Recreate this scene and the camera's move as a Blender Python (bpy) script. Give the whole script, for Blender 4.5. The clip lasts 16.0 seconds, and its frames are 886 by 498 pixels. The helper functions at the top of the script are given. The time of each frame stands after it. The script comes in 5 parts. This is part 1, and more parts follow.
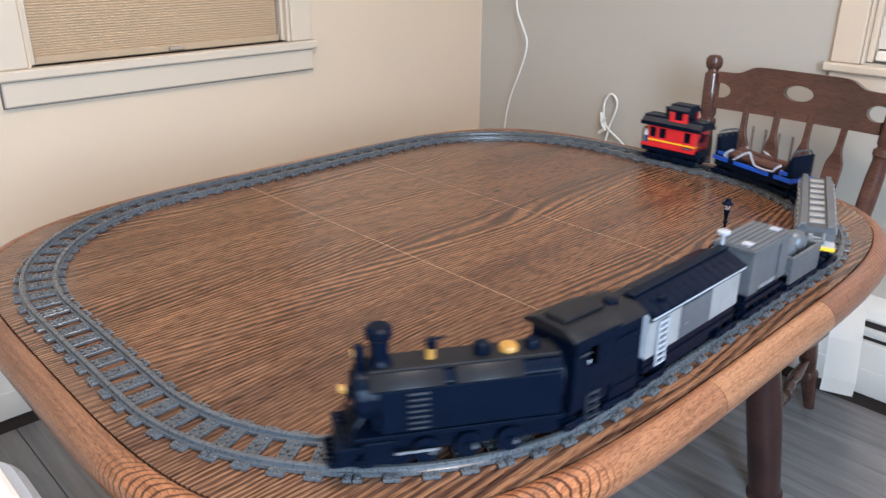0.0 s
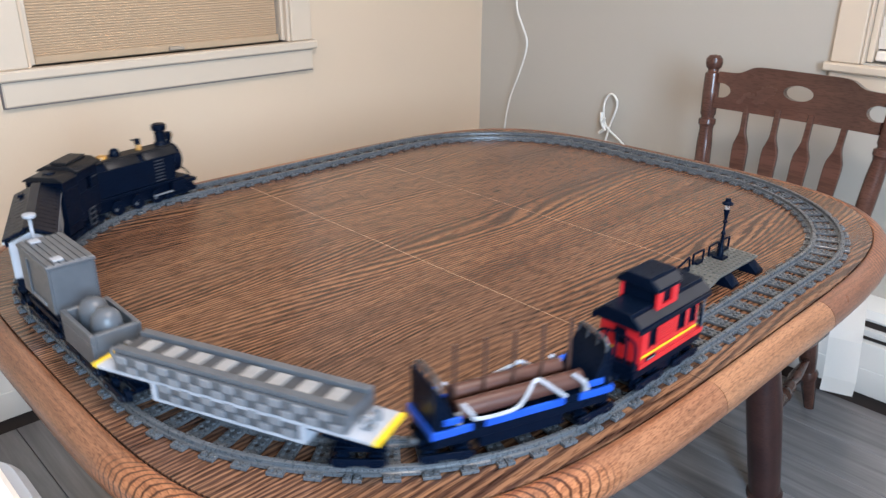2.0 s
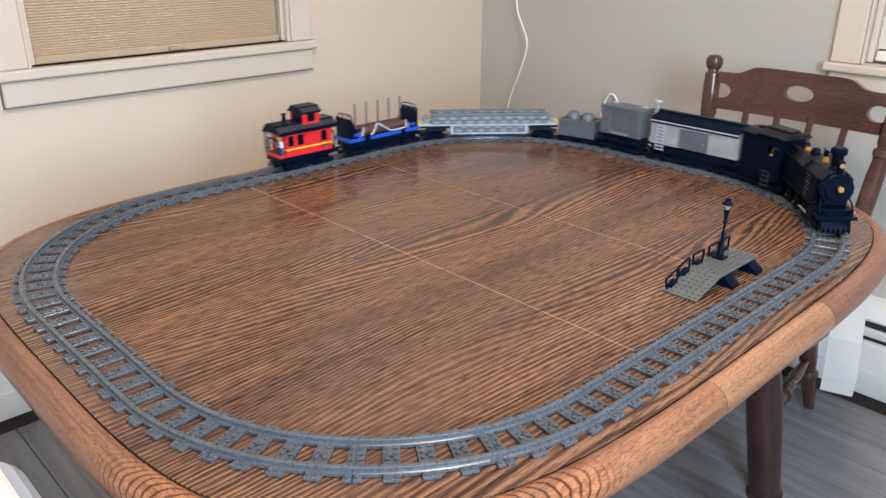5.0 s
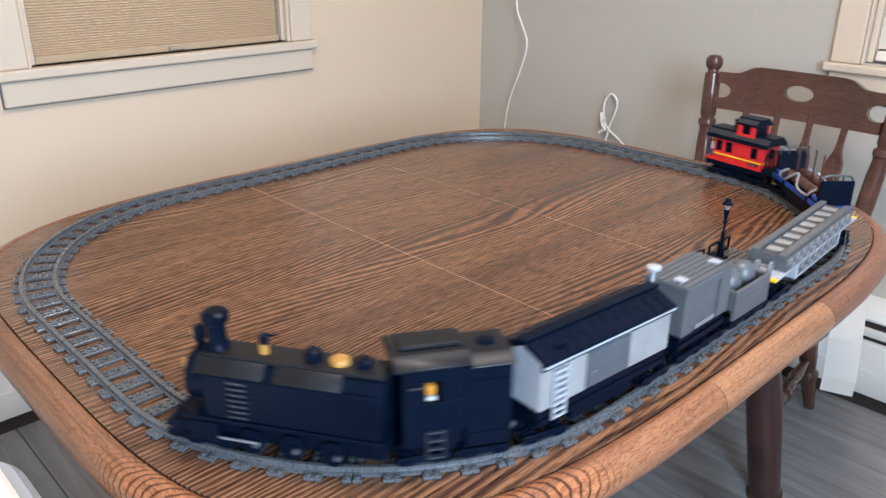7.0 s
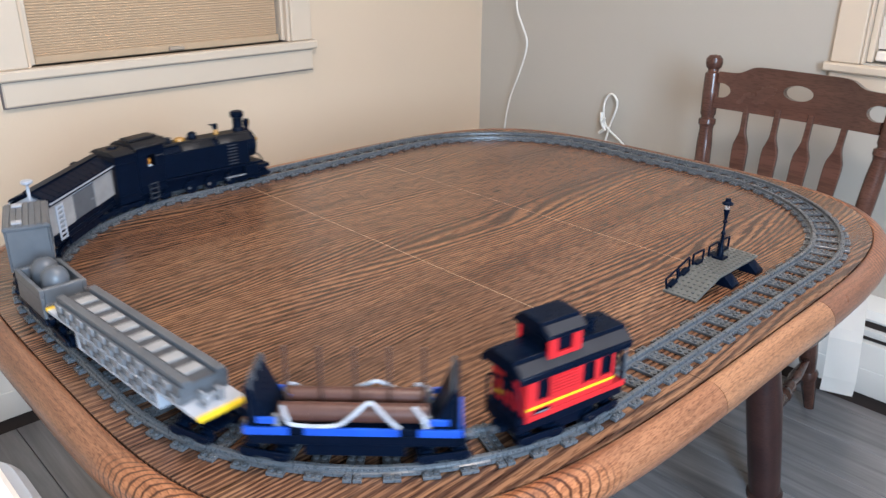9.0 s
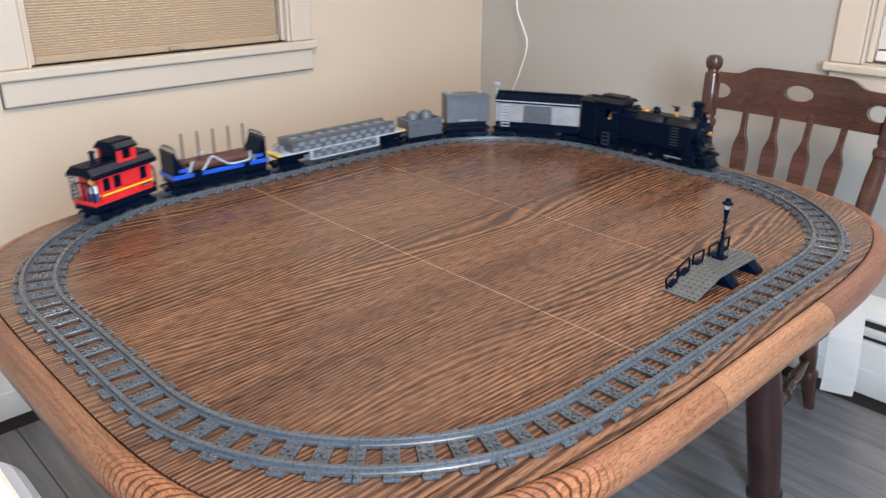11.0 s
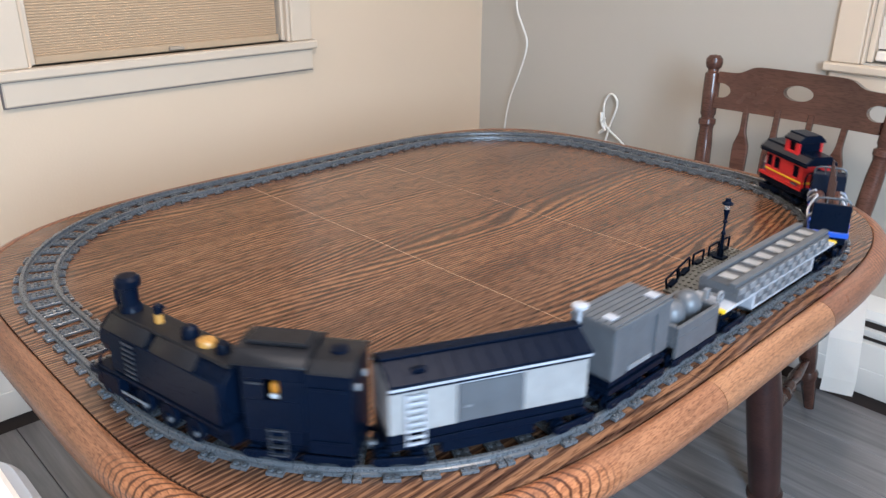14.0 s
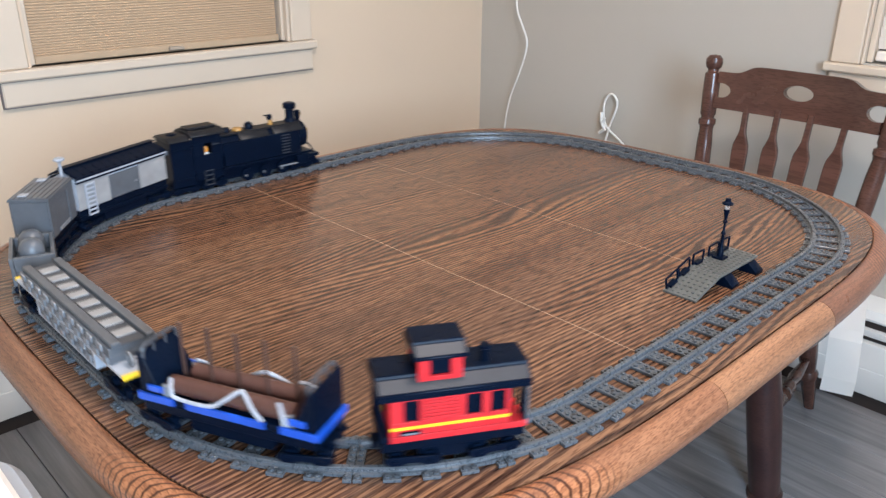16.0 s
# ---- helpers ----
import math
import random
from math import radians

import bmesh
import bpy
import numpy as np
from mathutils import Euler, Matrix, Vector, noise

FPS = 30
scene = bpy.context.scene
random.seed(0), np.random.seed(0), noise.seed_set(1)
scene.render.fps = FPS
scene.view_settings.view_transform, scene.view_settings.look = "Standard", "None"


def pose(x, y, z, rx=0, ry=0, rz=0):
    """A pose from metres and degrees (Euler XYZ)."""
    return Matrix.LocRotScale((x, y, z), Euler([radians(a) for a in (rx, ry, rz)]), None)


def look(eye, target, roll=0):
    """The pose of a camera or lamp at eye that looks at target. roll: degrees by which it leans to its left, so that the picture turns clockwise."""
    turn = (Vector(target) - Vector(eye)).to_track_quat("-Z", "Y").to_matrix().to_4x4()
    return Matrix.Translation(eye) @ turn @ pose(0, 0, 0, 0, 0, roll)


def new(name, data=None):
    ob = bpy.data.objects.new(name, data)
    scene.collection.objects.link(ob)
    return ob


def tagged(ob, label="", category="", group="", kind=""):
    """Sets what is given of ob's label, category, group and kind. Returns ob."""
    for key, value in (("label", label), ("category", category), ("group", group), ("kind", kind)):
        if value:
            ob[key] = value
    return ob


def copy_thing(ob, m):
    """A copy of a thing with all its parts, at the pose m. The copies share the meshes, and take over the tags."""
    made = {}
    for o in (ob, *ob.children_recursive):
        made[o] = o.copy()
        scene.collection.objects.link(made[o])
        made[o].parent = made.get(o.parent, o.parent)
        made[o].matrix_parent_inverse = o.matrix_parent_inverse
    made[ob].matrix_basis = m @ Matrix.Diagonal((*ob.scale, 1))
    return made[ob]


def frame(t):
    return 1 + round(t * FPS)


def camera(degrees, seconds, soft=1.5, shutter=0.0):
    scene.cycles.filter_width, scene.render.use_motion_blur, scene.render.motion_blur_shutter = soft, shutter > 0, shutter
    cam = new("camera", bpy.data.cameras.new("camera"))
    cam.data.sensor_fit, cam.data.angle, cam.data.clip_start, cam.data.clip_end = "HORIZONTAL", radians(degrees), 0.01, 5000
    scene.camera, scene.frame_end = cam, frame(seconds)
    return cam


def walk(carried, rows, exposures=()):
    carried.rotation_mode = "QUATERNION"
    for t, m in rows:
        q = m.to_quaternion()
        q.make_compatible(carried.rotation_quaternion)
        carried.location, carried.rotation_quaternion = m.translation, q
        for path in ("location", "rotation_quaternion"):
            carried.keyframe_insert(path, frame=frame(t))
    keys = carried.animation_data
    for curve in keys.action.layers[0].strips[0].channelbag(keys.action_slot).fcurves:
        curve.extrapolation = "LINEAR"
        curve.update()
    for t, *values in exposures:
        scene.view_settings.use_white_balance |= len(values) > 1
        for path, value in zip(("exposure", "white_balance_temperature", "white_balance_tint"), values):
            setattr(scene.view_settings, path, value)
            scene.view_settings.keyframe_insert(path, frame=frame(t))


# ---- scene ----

T = 0.75                       # height of the table top over the floor
SECONDS = 16.0

# ---- camera ----
cam = camera(59.1, SECONDS, soft=1.42, shutter=0.4)
EYE = (-0.8265, -0.8222, T + 0.4402)
AIM = (-0.8265 + 0.6417, -0.8222 + 0.6675, T + 0.4402 - 0.3776)
HOLD = look(EYE, AIM, 0.396)
walk(cam, [(0.0, HOLD), (SECONDS, HOLD)], [(0.0, 0.0), (SECONDS, 0.0)])

# ---- light ----
world = bpy.data.worlds.new("world")
scene.world = world
world.use_nodes = True
world.node_tree.nodes["Background"].inputs[0].default_value = (0.5, 0.6, 0.8, 1)
world.node_tree.nodes["Background"].inputs[1].default_value = 0.05


lamp = bpy.data.lights.new("pendant_lamp", "POINT")
lamp.energy, lamp.color, lamp.shadow_soft_size = 56, (1.0, 0.885, 0.835), 0.10
new("pendant_lamp", lamp).location = (-0.22, -0.55, 2.20)
# cool fill light in an opening added to the unseen south wall, behind the camera
lamp = bpy.data.lights.new("south_fill_light", "AREA")
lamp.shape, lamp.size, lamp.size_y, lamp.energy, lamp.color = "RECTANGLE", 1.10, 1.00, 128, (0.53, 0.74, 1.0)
new("south_fill_light", lamp).matrix_world = look((-1.15, -2.29, 1.45), (-0.55, 0.0, 0.80))


# ---- materials ----
class Nodes:
    def __init__(self, name, rough=0.5, metal=0.0, coat=0.0):
        self.mat = bpy.data.materials.new(name)
        self.mat.use_nodes = True
        self.tree = self.mat.node_tree
        self.bsdf = self.tree.nodes["Principled BSDF"]
        self.bsdf.inputs["Roughness"].default_value = rough
        self.bsdf.inputs["Metallic"].default_value = metal
        self.bsdf.inputs["Coat Weight"].default_value = coat

    def add(self, kind, **values):
        n = self.tree.nodes.new(kind)
        for k, v in values.items():
            n.inputs[k].default_value = v
        return n

    def link(self, a, b):
        self.tree.links.new(a, b)

    def coords(self, scale, turn=0.0):
        tc = self.add("ShaderNodeTexCoord")
        mp = self.add("ShaderNodeMapping")
        mp.inputs["Scale"].default_value = (scale[1], scale[0], scale[2]) if turn else scale
        mp.inputs["Rotation"].default_value = (0, 0, radians(turn))
        self.link(tc.outputs["Object"], mp.inputs["Vector"])
        return mp.outputs["Vector"]

    def noise(self, vec, scale, detail=4.0, rough=0.55, distort=0.0):
        n = self.add("ShaderNodeTexNoise", Scale=scale, Detail=detail, Roughness=rough, Distortion=distort)
        self.link(vec, n.inputs["Vector"])
        return n.outputs["Fac"]

    def ramp(self, fac, stops):
        r = self.tree.nodes.new("ShaderNodeValToRGB")
        els = r.color_ramp.elements
        els[0].position, els[0].color = stops[0][0], (*stops[0][1], 1)
        els[1].position, els[1].color = stops[-1][0], (*stops[-1][1], 1)
        for pos, col in stops[1:-1]:
            e = els.new(pos)
            e.color = (*col, 1)
        self.link(fac, r.inputs["Fac"])
        return r.outputs["Color"]

    def mix(self, mode, fac, a, b):
        m = self.tree.nodes.new("ShaderNodeMix")
        m.data_type, m.blend_type = "RGBA", mode
        for sock, v in ((m.inputs[0], fac), (m.inputs[6], a), (m.inputs[7], b)):
            if isinstance(v, (int, float)):
                sock.default_value = v
            elif isinstance(v, tuple):
                sock.default_value = (*v, 1)
            else:
                self.link(v, sock)
        return m.outputs[2]

    def math(self, op, a, b=0.0):
        m = self.tree.nodes.new("ShaderNodeMath")
        m.operation = op
        for sock, v in zip(m.inputs, (a, b)):
            if isinstance(v, (int, float)):
                sock.default_value = v
            else:
                self.link(v, sock)
        return m.outputs[0]

    def colour(self, c):
        self.link(c, self.bsdf.inputs["Base Color"])

    def rough(self, fac, lo, hi):
        m = self.tree.nodes.new("ShaderNodeMapRange")
        m.inputs["To Min"].default_value, m.inputs["To Max"].default_value = lo, hi
        self.link(fac, m.inputs["Value"])
        self.link(m.outputs[0], self.bsdf.inputs["Roughness"])

    def bump(self, fac, strength, dist):
        b = self.tree.nodes.new("ShaderNodeBump")
        b.inputs["Strength"].default_value, b.inputs["Distance"].default_value = strength, dist
        self.link(fac, b.inputs["Height"])
        self.link(b.outputs[0], self.bsdf.inputs["Normal"])


def plastic(name, col, rough=0.32, spec=0.5):
    """Moulded toy plastic: faint mould clouding, small scuffs, each piece a little different."""
    m = Nodes(name, rough)
    m.bsdf.inputs["Specular IOR Level"].default_value = spec
    v = m.coords((1, 1, 1))
    cloud = m.noise(v, 45, 3)
    tint = m.ramp(cloud, [(0.3, tuple(c * 0.86 for c in col)), (0.7, tuple(min(1, c * 1.1) for c in col))])
    info = m.tree.nodes.new("ShaderNodeObjectInfo")
    amount = m.math("MULTIPLY_ADD", info.outputs["Random"], 0.16)
    amount.node.inputs[2].default_value = 0.0
    m.colour(m.mix("MULTIPLY", amount, tint, (0.75, 0.75, 0.78)))
    m.rough(m.noise(v, 260, 4), rough - 0.1, rough + 0.16)
    m.bump(m.noise(v, 500, 2), 0.12, 0.0003)
    return m.mat


def paint(name, col, rough=0.55, bump=0.25, scale=220, mottle=0.06):
    m = Nodes(name, rough)
    v = m.coords((1, 1, 1))
    big = m.noise(v, 1.6, 5, 0.6)
    m.colour(m.ramp(big, [(0.25, tuple(c * (1 - mottle) for c in col)), (0.75, tuple(c * (1 + mottle) for c in col))]))
    m.rough(m.noise(v, 9, 4), rough - 0.08, rough + 0.1)
    m.bump(m.noise(v, scale, 3), bump, 0.001)
    return m.mat


def wood(name, dark, mid, light, rough=0.3, turn=0.0, period=35.0, pores=0.75, coat=0.0, streak=0.8, flame=90.0, line=0.42, dash=(45, 430, 430)):
    """Flat-sawn oak: stripes along x (turned by turn degrees about z) that open into long flame figures."""
    m = Nodes(name, rough, 0, coat)
    m.bsdf.inputs["Specular IOR Level"].default_value = 0.34
    def stripes(scale, distort, spread):
        wave = m.add("ShaderNodeTexWave", Scale=scale, Distortion=distort, Detail=2.6)
        wave.inputs["Detail Scale"].default_value = spread / scale
        wave.inputs["Detail Roughness"].default_value = 0.45
        wave.bands_direction = "Y"
        m.link(m.coords((0.13, 1, 1), turn), wave.inputs["Vector"])
        return wave.outputs["Fac"]
    narrow, wide = stripes(period, flame * 0.62, 5.0), stripes(period * 0.36, flame * 0.5, 5.0)
    ripple = m.noise(m.coords((12, 140, 140), turn), 1.0, 3, 0.6)
    rings = m.math("SUBTRACT", m.math("ADD", narrow, m.math("MULTIPLY", ripple, 1.3)), 0.65)
    fine = m.noise(m.coords(dash, turn), 1.0, 0.6, 0.5)
    band = m.noise(m.coords((0.8, 13, 9), turn), 1.0, 5, 0.62, 0.5)
    base = m.ramp(band, [(0.30, dark), (0.5, mid), (0.72, light)])
    shade = m.ramp(rings, [(0.08, (0.34, 0.31, 0.33)), (line, (0.60, 0.57, 0.58)), (line + 0.22, (1.20, 1.12, 1.02)), (0.95, (1.75, 1.62, 1.42))])
    patch = m.noise(m.coords((1.6, 9, 5), turn), 1.0, 3, 0.5, 0.8)
    reach = m.ramp(patch, [(0.34, (0.22, 0.22, 0.22)), (0.56, (1, 1, 1))])
    amount = m.tree.nodes.new("ShaderNodeSeparateColor")
    m.link(reach, amount.inputs[0])
    col = m.mix("MULTIPLY", m.math("MULTIPLY", amount.outputs[0], streak), base, shade)
    figure = m.ramp(wide, [(0.15, (0.66, 0.62, 0.63)), (0.5, (0.95, 0.94, 0.93)), (0.85, (1.22, 1.2, 1.14))])
    col = m.mix("MULTIPLY", min(1.0, streak * 0.55), col, figure)
    pore = m.ramp(fine, [(0.38, (0.40, 0.34, 0.31)), (0.50, (1.06, 1.05, 1.04))])
    col = m.mix("MULTIPLY", pores, col, pore)
    m.colour(col)
    m.rough(m.noise(m.coords((7, 7, 7)), 1.0, 5), rough - 0.08, rough + 0.14)
    m.bump(fine, 0.02, 0.0003)
    return m.mat


def laminate(name, dark, mid, light, rough):
    """Oak-print table top: close dark grain lines along x that open here and there into flame figures."""
    m = Nodes(name, rough)
    m.bsdf.inputs["Specular IOR Level"].default_value = 0.36
    place = m.tree.nodes.new("ShaderNodeSeparateXYZ")
    m.link(m.coords((1, 1, 1)), place.inputs[0])
    drift = m.noise(m.coords((1.05, 5.6, 1)), 1.0, 1.6, 0.45)
    ripple = m.noise(m.coords((9, 150, 60)), 1.0, 3, 0.6)
    v = m.math("ADD", m.math("MULTIPLY", place.outputs["Y"], 1 / 0.0074), m.math("MULTIPLY", drift, 24.0))
    v = m.math("ADD", v, m.math("MULTIPLY", ripple, 0.75))
    ring = m.math("SINE", m.math("MULTIPLY", v, 2 * math.pi))
    ring = m.math("ADD", m.math("MULTIPLY", ring, 0.34), m.math("MULTIPLY", ripple, 1.0))
    band = m.noise(m.coords((0.9, 10, 9)), 1.0, 5, 0.62, 0.5)
    base = m.ramp(band, [(0.30, dark), (0.5, mid), (0.72, light)])
    shade = m.ramp(ring, [(0.10, (0.40, 0.36, 0.38)), (0.36, (0.61, 0.56, 0.56)), (0.50, (1.06, 1.00, 0.93)), (0.86, (1.72, 1.57, 1.34))])
    patch = m.noise(m.coords((1.7, 8, 5)), 1.0, 3, 0.5, 0.8)
    reach = m.ramp(patch, [(0.34, (0.45, 0.45, 0.45)), (0.54, (1, 1, 1))])
    amount = m.tree.nodes.new("ShaderNodeSeparateColor")
    m.link(reach, amount.inputs[0])
    col = m.mix("MULTIPLY", amount.outputs[0], base, shade)
    fine = m.noise(m.coords((40, 520, 430)), 1.0, 1.0, 0.5)
    pore = m.ramp(fine, [(0.38, (0.46, 0.40, 0.37)), (0.52, (1.08, 1.07, 1.06))])
    m.colour(m.mix("MULTIPLY", 0.85, col, pore))
    m.rough(m.noise(m.coords((7, 7, 7)), 1.0, 5), rough - 0.08, rough + 0.14)
    m.bump(fine, 0.03, 0.0003)
    return m.mat


def rim_oak(name, dark, mid, light, turn, rough=0.26):
    """Solid oak edge: short dark pores along the grain; growth rings show where the corners cut across it."""
    m = Nodes(name, rough, 0, 0.12)
    m.bsdf.inputs["Specular IOR Level"].default_value = 0.4
    place = m.tree.nodes.new("ShaderNodeSeparateXYZ")
    m.link(m.coords((1, 1, 1)), place.inputs[0])
    ax = m.math("ABSOLUTE", place.outputs["X"])
    ay = m.math("ABSOLUTE", place.outputs["Y"])
    across = m.math("MULTIPLY", m.math("ADD", ax, ay), 0.7071)
    wobble = m.noise(m.coords((14, 14, 14)), 1.0, 3, 0.5)
    q = m.math("ADD", m.math("MULTIPLY", across, 1.3), m.math("MULTIPLY", place.outputs["Z"], 0.95))
    q = m.math("ADD", m.math("MULTIPLY", q, 1 / 0.0080), m.math("MULTIPLY", wobble, 3.2))
    ring = m.math("MULTIPLY_ADD", m.math("SINE", m.math("MULTIPLY", q, 2 * math.pi)), 0.5)
    ring.node.inputs[2].default_value = 0.5
    rings = m.ramp(ring, [(0.03, (0.30, 0.22, 0.19)), (0.16, (0.78, 0.70, 0.64)), (0.42, (1.38, 1.26, 1.10))])
    reach = m.tree.nodes.new("ShaderNodeMapRange")
    reach.inputs["From Min"].default_value, reach.inputs["From Max"].default_value = 0.575, 0.612
    m.link(across, reach.inputs["Value"])
    band = m.noise(m.coords((1.3, 30, 30), turn), 1.0, 5, 0.6, 0.4)
    base = m.ramp(band, [(0.30, dark), (0.5, mid), (0.70, light)])
    col = m.mix("MULTIPLY", reach.outputs[0], base, rings)
    streak = m.noise(m.coords((9, 260, 260), turn), 1.0, 2, 0.5)
    col = m.mix("MULTIPLY", 0.7, col, m.ramp(streak, [(0.34, (0.62, 0.55, 0.50)), (0.55, (1.10, 1.06, 1.02))]))
    fine = m.noise(m.coords((130, 1500, 1500), turn), 1.0, 0.6, 0.5)
    col = m.mix("MULTIPLY", 0.85, col, m.ramp(fine, [(0.34, (0.46, 0.38, 0.33)), (0.52, (1.06, 1.05, 1.04))]))
    m.colour(col)
    m.rough(m.noise(m.coords((7, 7, 7)), 1.0, 5), rough - 0.06, rough + 0.14)
    m.bump(fine, 0.08, 0.0004)
    return m.mat


BLACK = plastic("black_plastic", (0.0016, 0.0046, 0.0125), 0.28, 0.07)
BLACK_TILE = plastic("black_smooth_tile", (0.010, 0.010, 0.012), 0.38, 0.20)
GRILLE = plastic("black_ribbed_plastic", (0.028, 0.032, 0.040), 0.32, 0.4)
DARK_GREY = plastic("dark_grey_plastic", (0.050, 0.053, 0.060), 0.36)
TRACK_GREY = plastic("track_grey_plastic", (0.076, 0.083, 0.091), 0.26)
MID_GREY = plastic("mid_grey_plastic", (0.082, 0.089, 0.099), 0.36)
LIGHT_GREY = plastic("light_grey_plastic", (0.18, 0.187, 0.20), 0.36)
PALE_GREY = plastic("pale_grey_plastic", (0.27, 0.265, 0.26), 0.36)
# lighter than the black plastic: sheen on the caboose roof slopes, put into the colour
ROOF_SHEEN = plastic("black_roof_sheen", (0.022, 0.022, 0.026), 0.36, 0.4)
WHITE = plastic("white_plastic", (0.37, 0.385, 0.42), 0.34)
RED = plastic("red_plastic", (0.60, 0.018, 0.022), 0.32)
BLUE = plastic("blue_plastic", (0.007, 0.070, 0.42), 0.32)
YELLOW = plastic("yellow_plastic", (0.80, 0.50, 0.02), 0.32)
GOLD = plastic("gold_plastic", (0.40, 0.20, 0.045), 0.28)
BROWN = plastic("brown_plastic", (0.078, 0.031, 0.022), 0.36)
DARK_BROWN = plastic("dark_brown_plastic", (0.06, 0.028, 0.02), 0.36)
SAND = plastic("sand_grey_plastic", (0.098, 0.095, 0.085), 0.38)
SILVER = Nodes("silver_metal", 0.25, 1.0)
SILVER.bsdf.inputs["Base Color"].default_value = (0.7, 0.7, 0.72, 1)
SILVER = SILVER.mat
def figure_plastic():
    """Blue legs, white body and yellow head of a small toy figure, by height."""
    m = Nodes("figure_plastic", 0.32)
    tc = m.add("ShaderNodeTexCoord")
    sep = m.add("ShaderNodeSeparateXYZ")
    m.link(tc.outputs["Object"], sep.inputs[0])
    ramp = m.ramp(m.math("MULTIPLY", sep.outputs["Z"], 25.0), [(0.0, (0.03, 0.06, 0.16)), (0.32, (0.55, 0.57, 0.6)), (0.64, (0.62, 0.24, 0.03))])
    ramp.node.color_ramp.interpolation = "CONSTANT"
    m.colour(ramp)
    return m.mat


FIGURE = figure_plastic()
CLEAR = Nodes("clear_plastic", 0.1)
CLEAR.bsdf.inputs["Base Color"].default_value = (0.9, 0.9, 0.92, 1)
CLEAR.bsdf.inputs["Transmission Weight"].default_value = 0.9
CLEAR = CLEAR.mat

TOP_WOOD = laminate("table_top_oak_laminate", (0.080, 0.043, 0.030), (0.135, 0.073, 0.045), (0.185, 0.104, 0.061), 0.19)
RIM_X = rim_oak("oak_rim_along", (0.165, 0.070, 0.038), (0.245, 0.108, 0.057), (0.32, 0.150, 0.079), 0)
RIM_Y = rim_oak("oak_rim_across", (0.135, 0.058, 0.032), (0.205, 0.092, 0.049), (0.27, 0.128, 0.068), 90)
RIM_END = rim_oak("oak_rim_end", (0.130, 0.054, 0.032), (0.190, 0.080, 0.046), (0.25, 0.112, 0.063), 0)
RIM_LEAF = rim_oak("oak_rim_leaf", (0.215, 0.100, 0.052), (0.31, 0.150, 0.078), (0.40, 0.205, 0.108), 0)
CORE = paint("pale_wood_core", (0.40, 0.255, 0.16), 0.6)
# near-black for joints, and for shade inside grooves, slots and holes
GAP_AND_SHADE = paint("gap_and_shade_dark", (0.02, 0.012, 0.009), 0.7)
CHAIR_WOOD = wood("red_brown_chair_wood", (0.050, 0.022, 0.016), (0.083, 0.037, 0.027), (0.120, 0.055, 0.041), 0.22, 90, 18, 0.4, 0.3, 0.22, 12.0)
LEG_WOOD = wood("dark_leg_wood", (0.020, 0.009, 0.009), (0.034, 0.014, 0.013), (0.052, 0.022, 0.018), 0.34, 90, 18, 0.4, 0.05, 0.22, 12.0)
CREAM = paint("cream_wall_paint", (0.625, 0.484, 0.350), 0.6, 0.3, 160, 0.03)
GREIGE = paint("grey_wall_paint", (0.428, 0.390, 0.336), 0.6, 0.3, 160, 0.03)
TRIM = paint("white_trim_paint", (0.590, 0.482, 0.372), 0.4, 0.15, 60, 0.04)
# grey for strips that stand in for shadow lines on the trim
SHADOW_LINE = paint("shadow_line_grey", (0.16, 0.135, 0.13), 0.7, 0.2, 300)
CEIL = paint("ceiling_white", (0.75, 0.73, 0.69), 0.8)
HEATER = paint("heater_enamel", (0.66, 0.64, 0.60), 0.38, 0.05)
SHADE = paint("honeycomb_shade_fabric", (0.44, 0.308, 0.192), 0.8, 0.15, 900)
BLIND = paint("white_blind_slat", (0.72, 0.64, 0.56), 0.5)
TAB = paint("beige_tab_plastic", (0.36, 0.29, 0.22), 0.4, 0.1, 80)
PAPER = paint("white_paper", (0.78, 0.74, 0.69), 0.7, 0.1, 80)
CABLE = paint("white_cable_sheath", (0.75, 0.73, 0.68), 0.45)
BIN_GREY = paint("grey_bin_plastic", (0.33, 0.34, 0.36), 0.4)
GLASS = Nodes("window_glass", 0.03)
GLASS.bsdf.inputs["Base Color"].default_value = (0.03, 0.035, 0.05, 1)
GLASS = GLASS.mat


def floor_material():
    m = Nodes("grey_floor_plank", 0.42)
    info = m.tree.nodes.new("ShaderNodeObjectInfo")
    v = m.coords((1, 1, 1))
    shift = m.tree.nodes.new("ShaderNodeVectorMath")
    shift.operation = "ADD"
    m.link(v, shift.inputs[0])
    m.link(info.outputs["Random"], shift.inputs[1])
    mp = m.add("ShaderNodeMapping")
    mp.inputs["Scale"].default_value = (1.6, 26, 1)
    m.link(shift.outputs[0], mp.inputs["Vector"])
    grain = m.noise(mp.outputs["Vector"], 1.0, 6, 0.65, 0.4)
    base = m.ramp(grain, [(0.3, (0.12, 0.115, 0.12)), (0.55, (0.235, 0.225, 0.225)), (0.75, (0.34, 0.325, 0.315))])
    m.colour(m.mix("MULTIPLY", m.math("MULTIPLY", info.outputs["Random"], 0.5), base, (0.6, 0.6, 0.62)))
    m.bump(grain, 0.15, 0.001)
    return m.mat


FLOOR = floor_material()


# ---- mesh helpers ----
def finish(bm, smooth=35):
    bmesh.ops.recalc_face_normals(bm, faces=bm.faces)
    me = bpy.data.meshes.new("mesh")
    bm.to_mesh(me)
    bm.free()
    if smooth:
        for p in me.polygons:
            p.use_smooth = True
        me.set_sharp_from_angle(angle=radians(smooth))
    return me


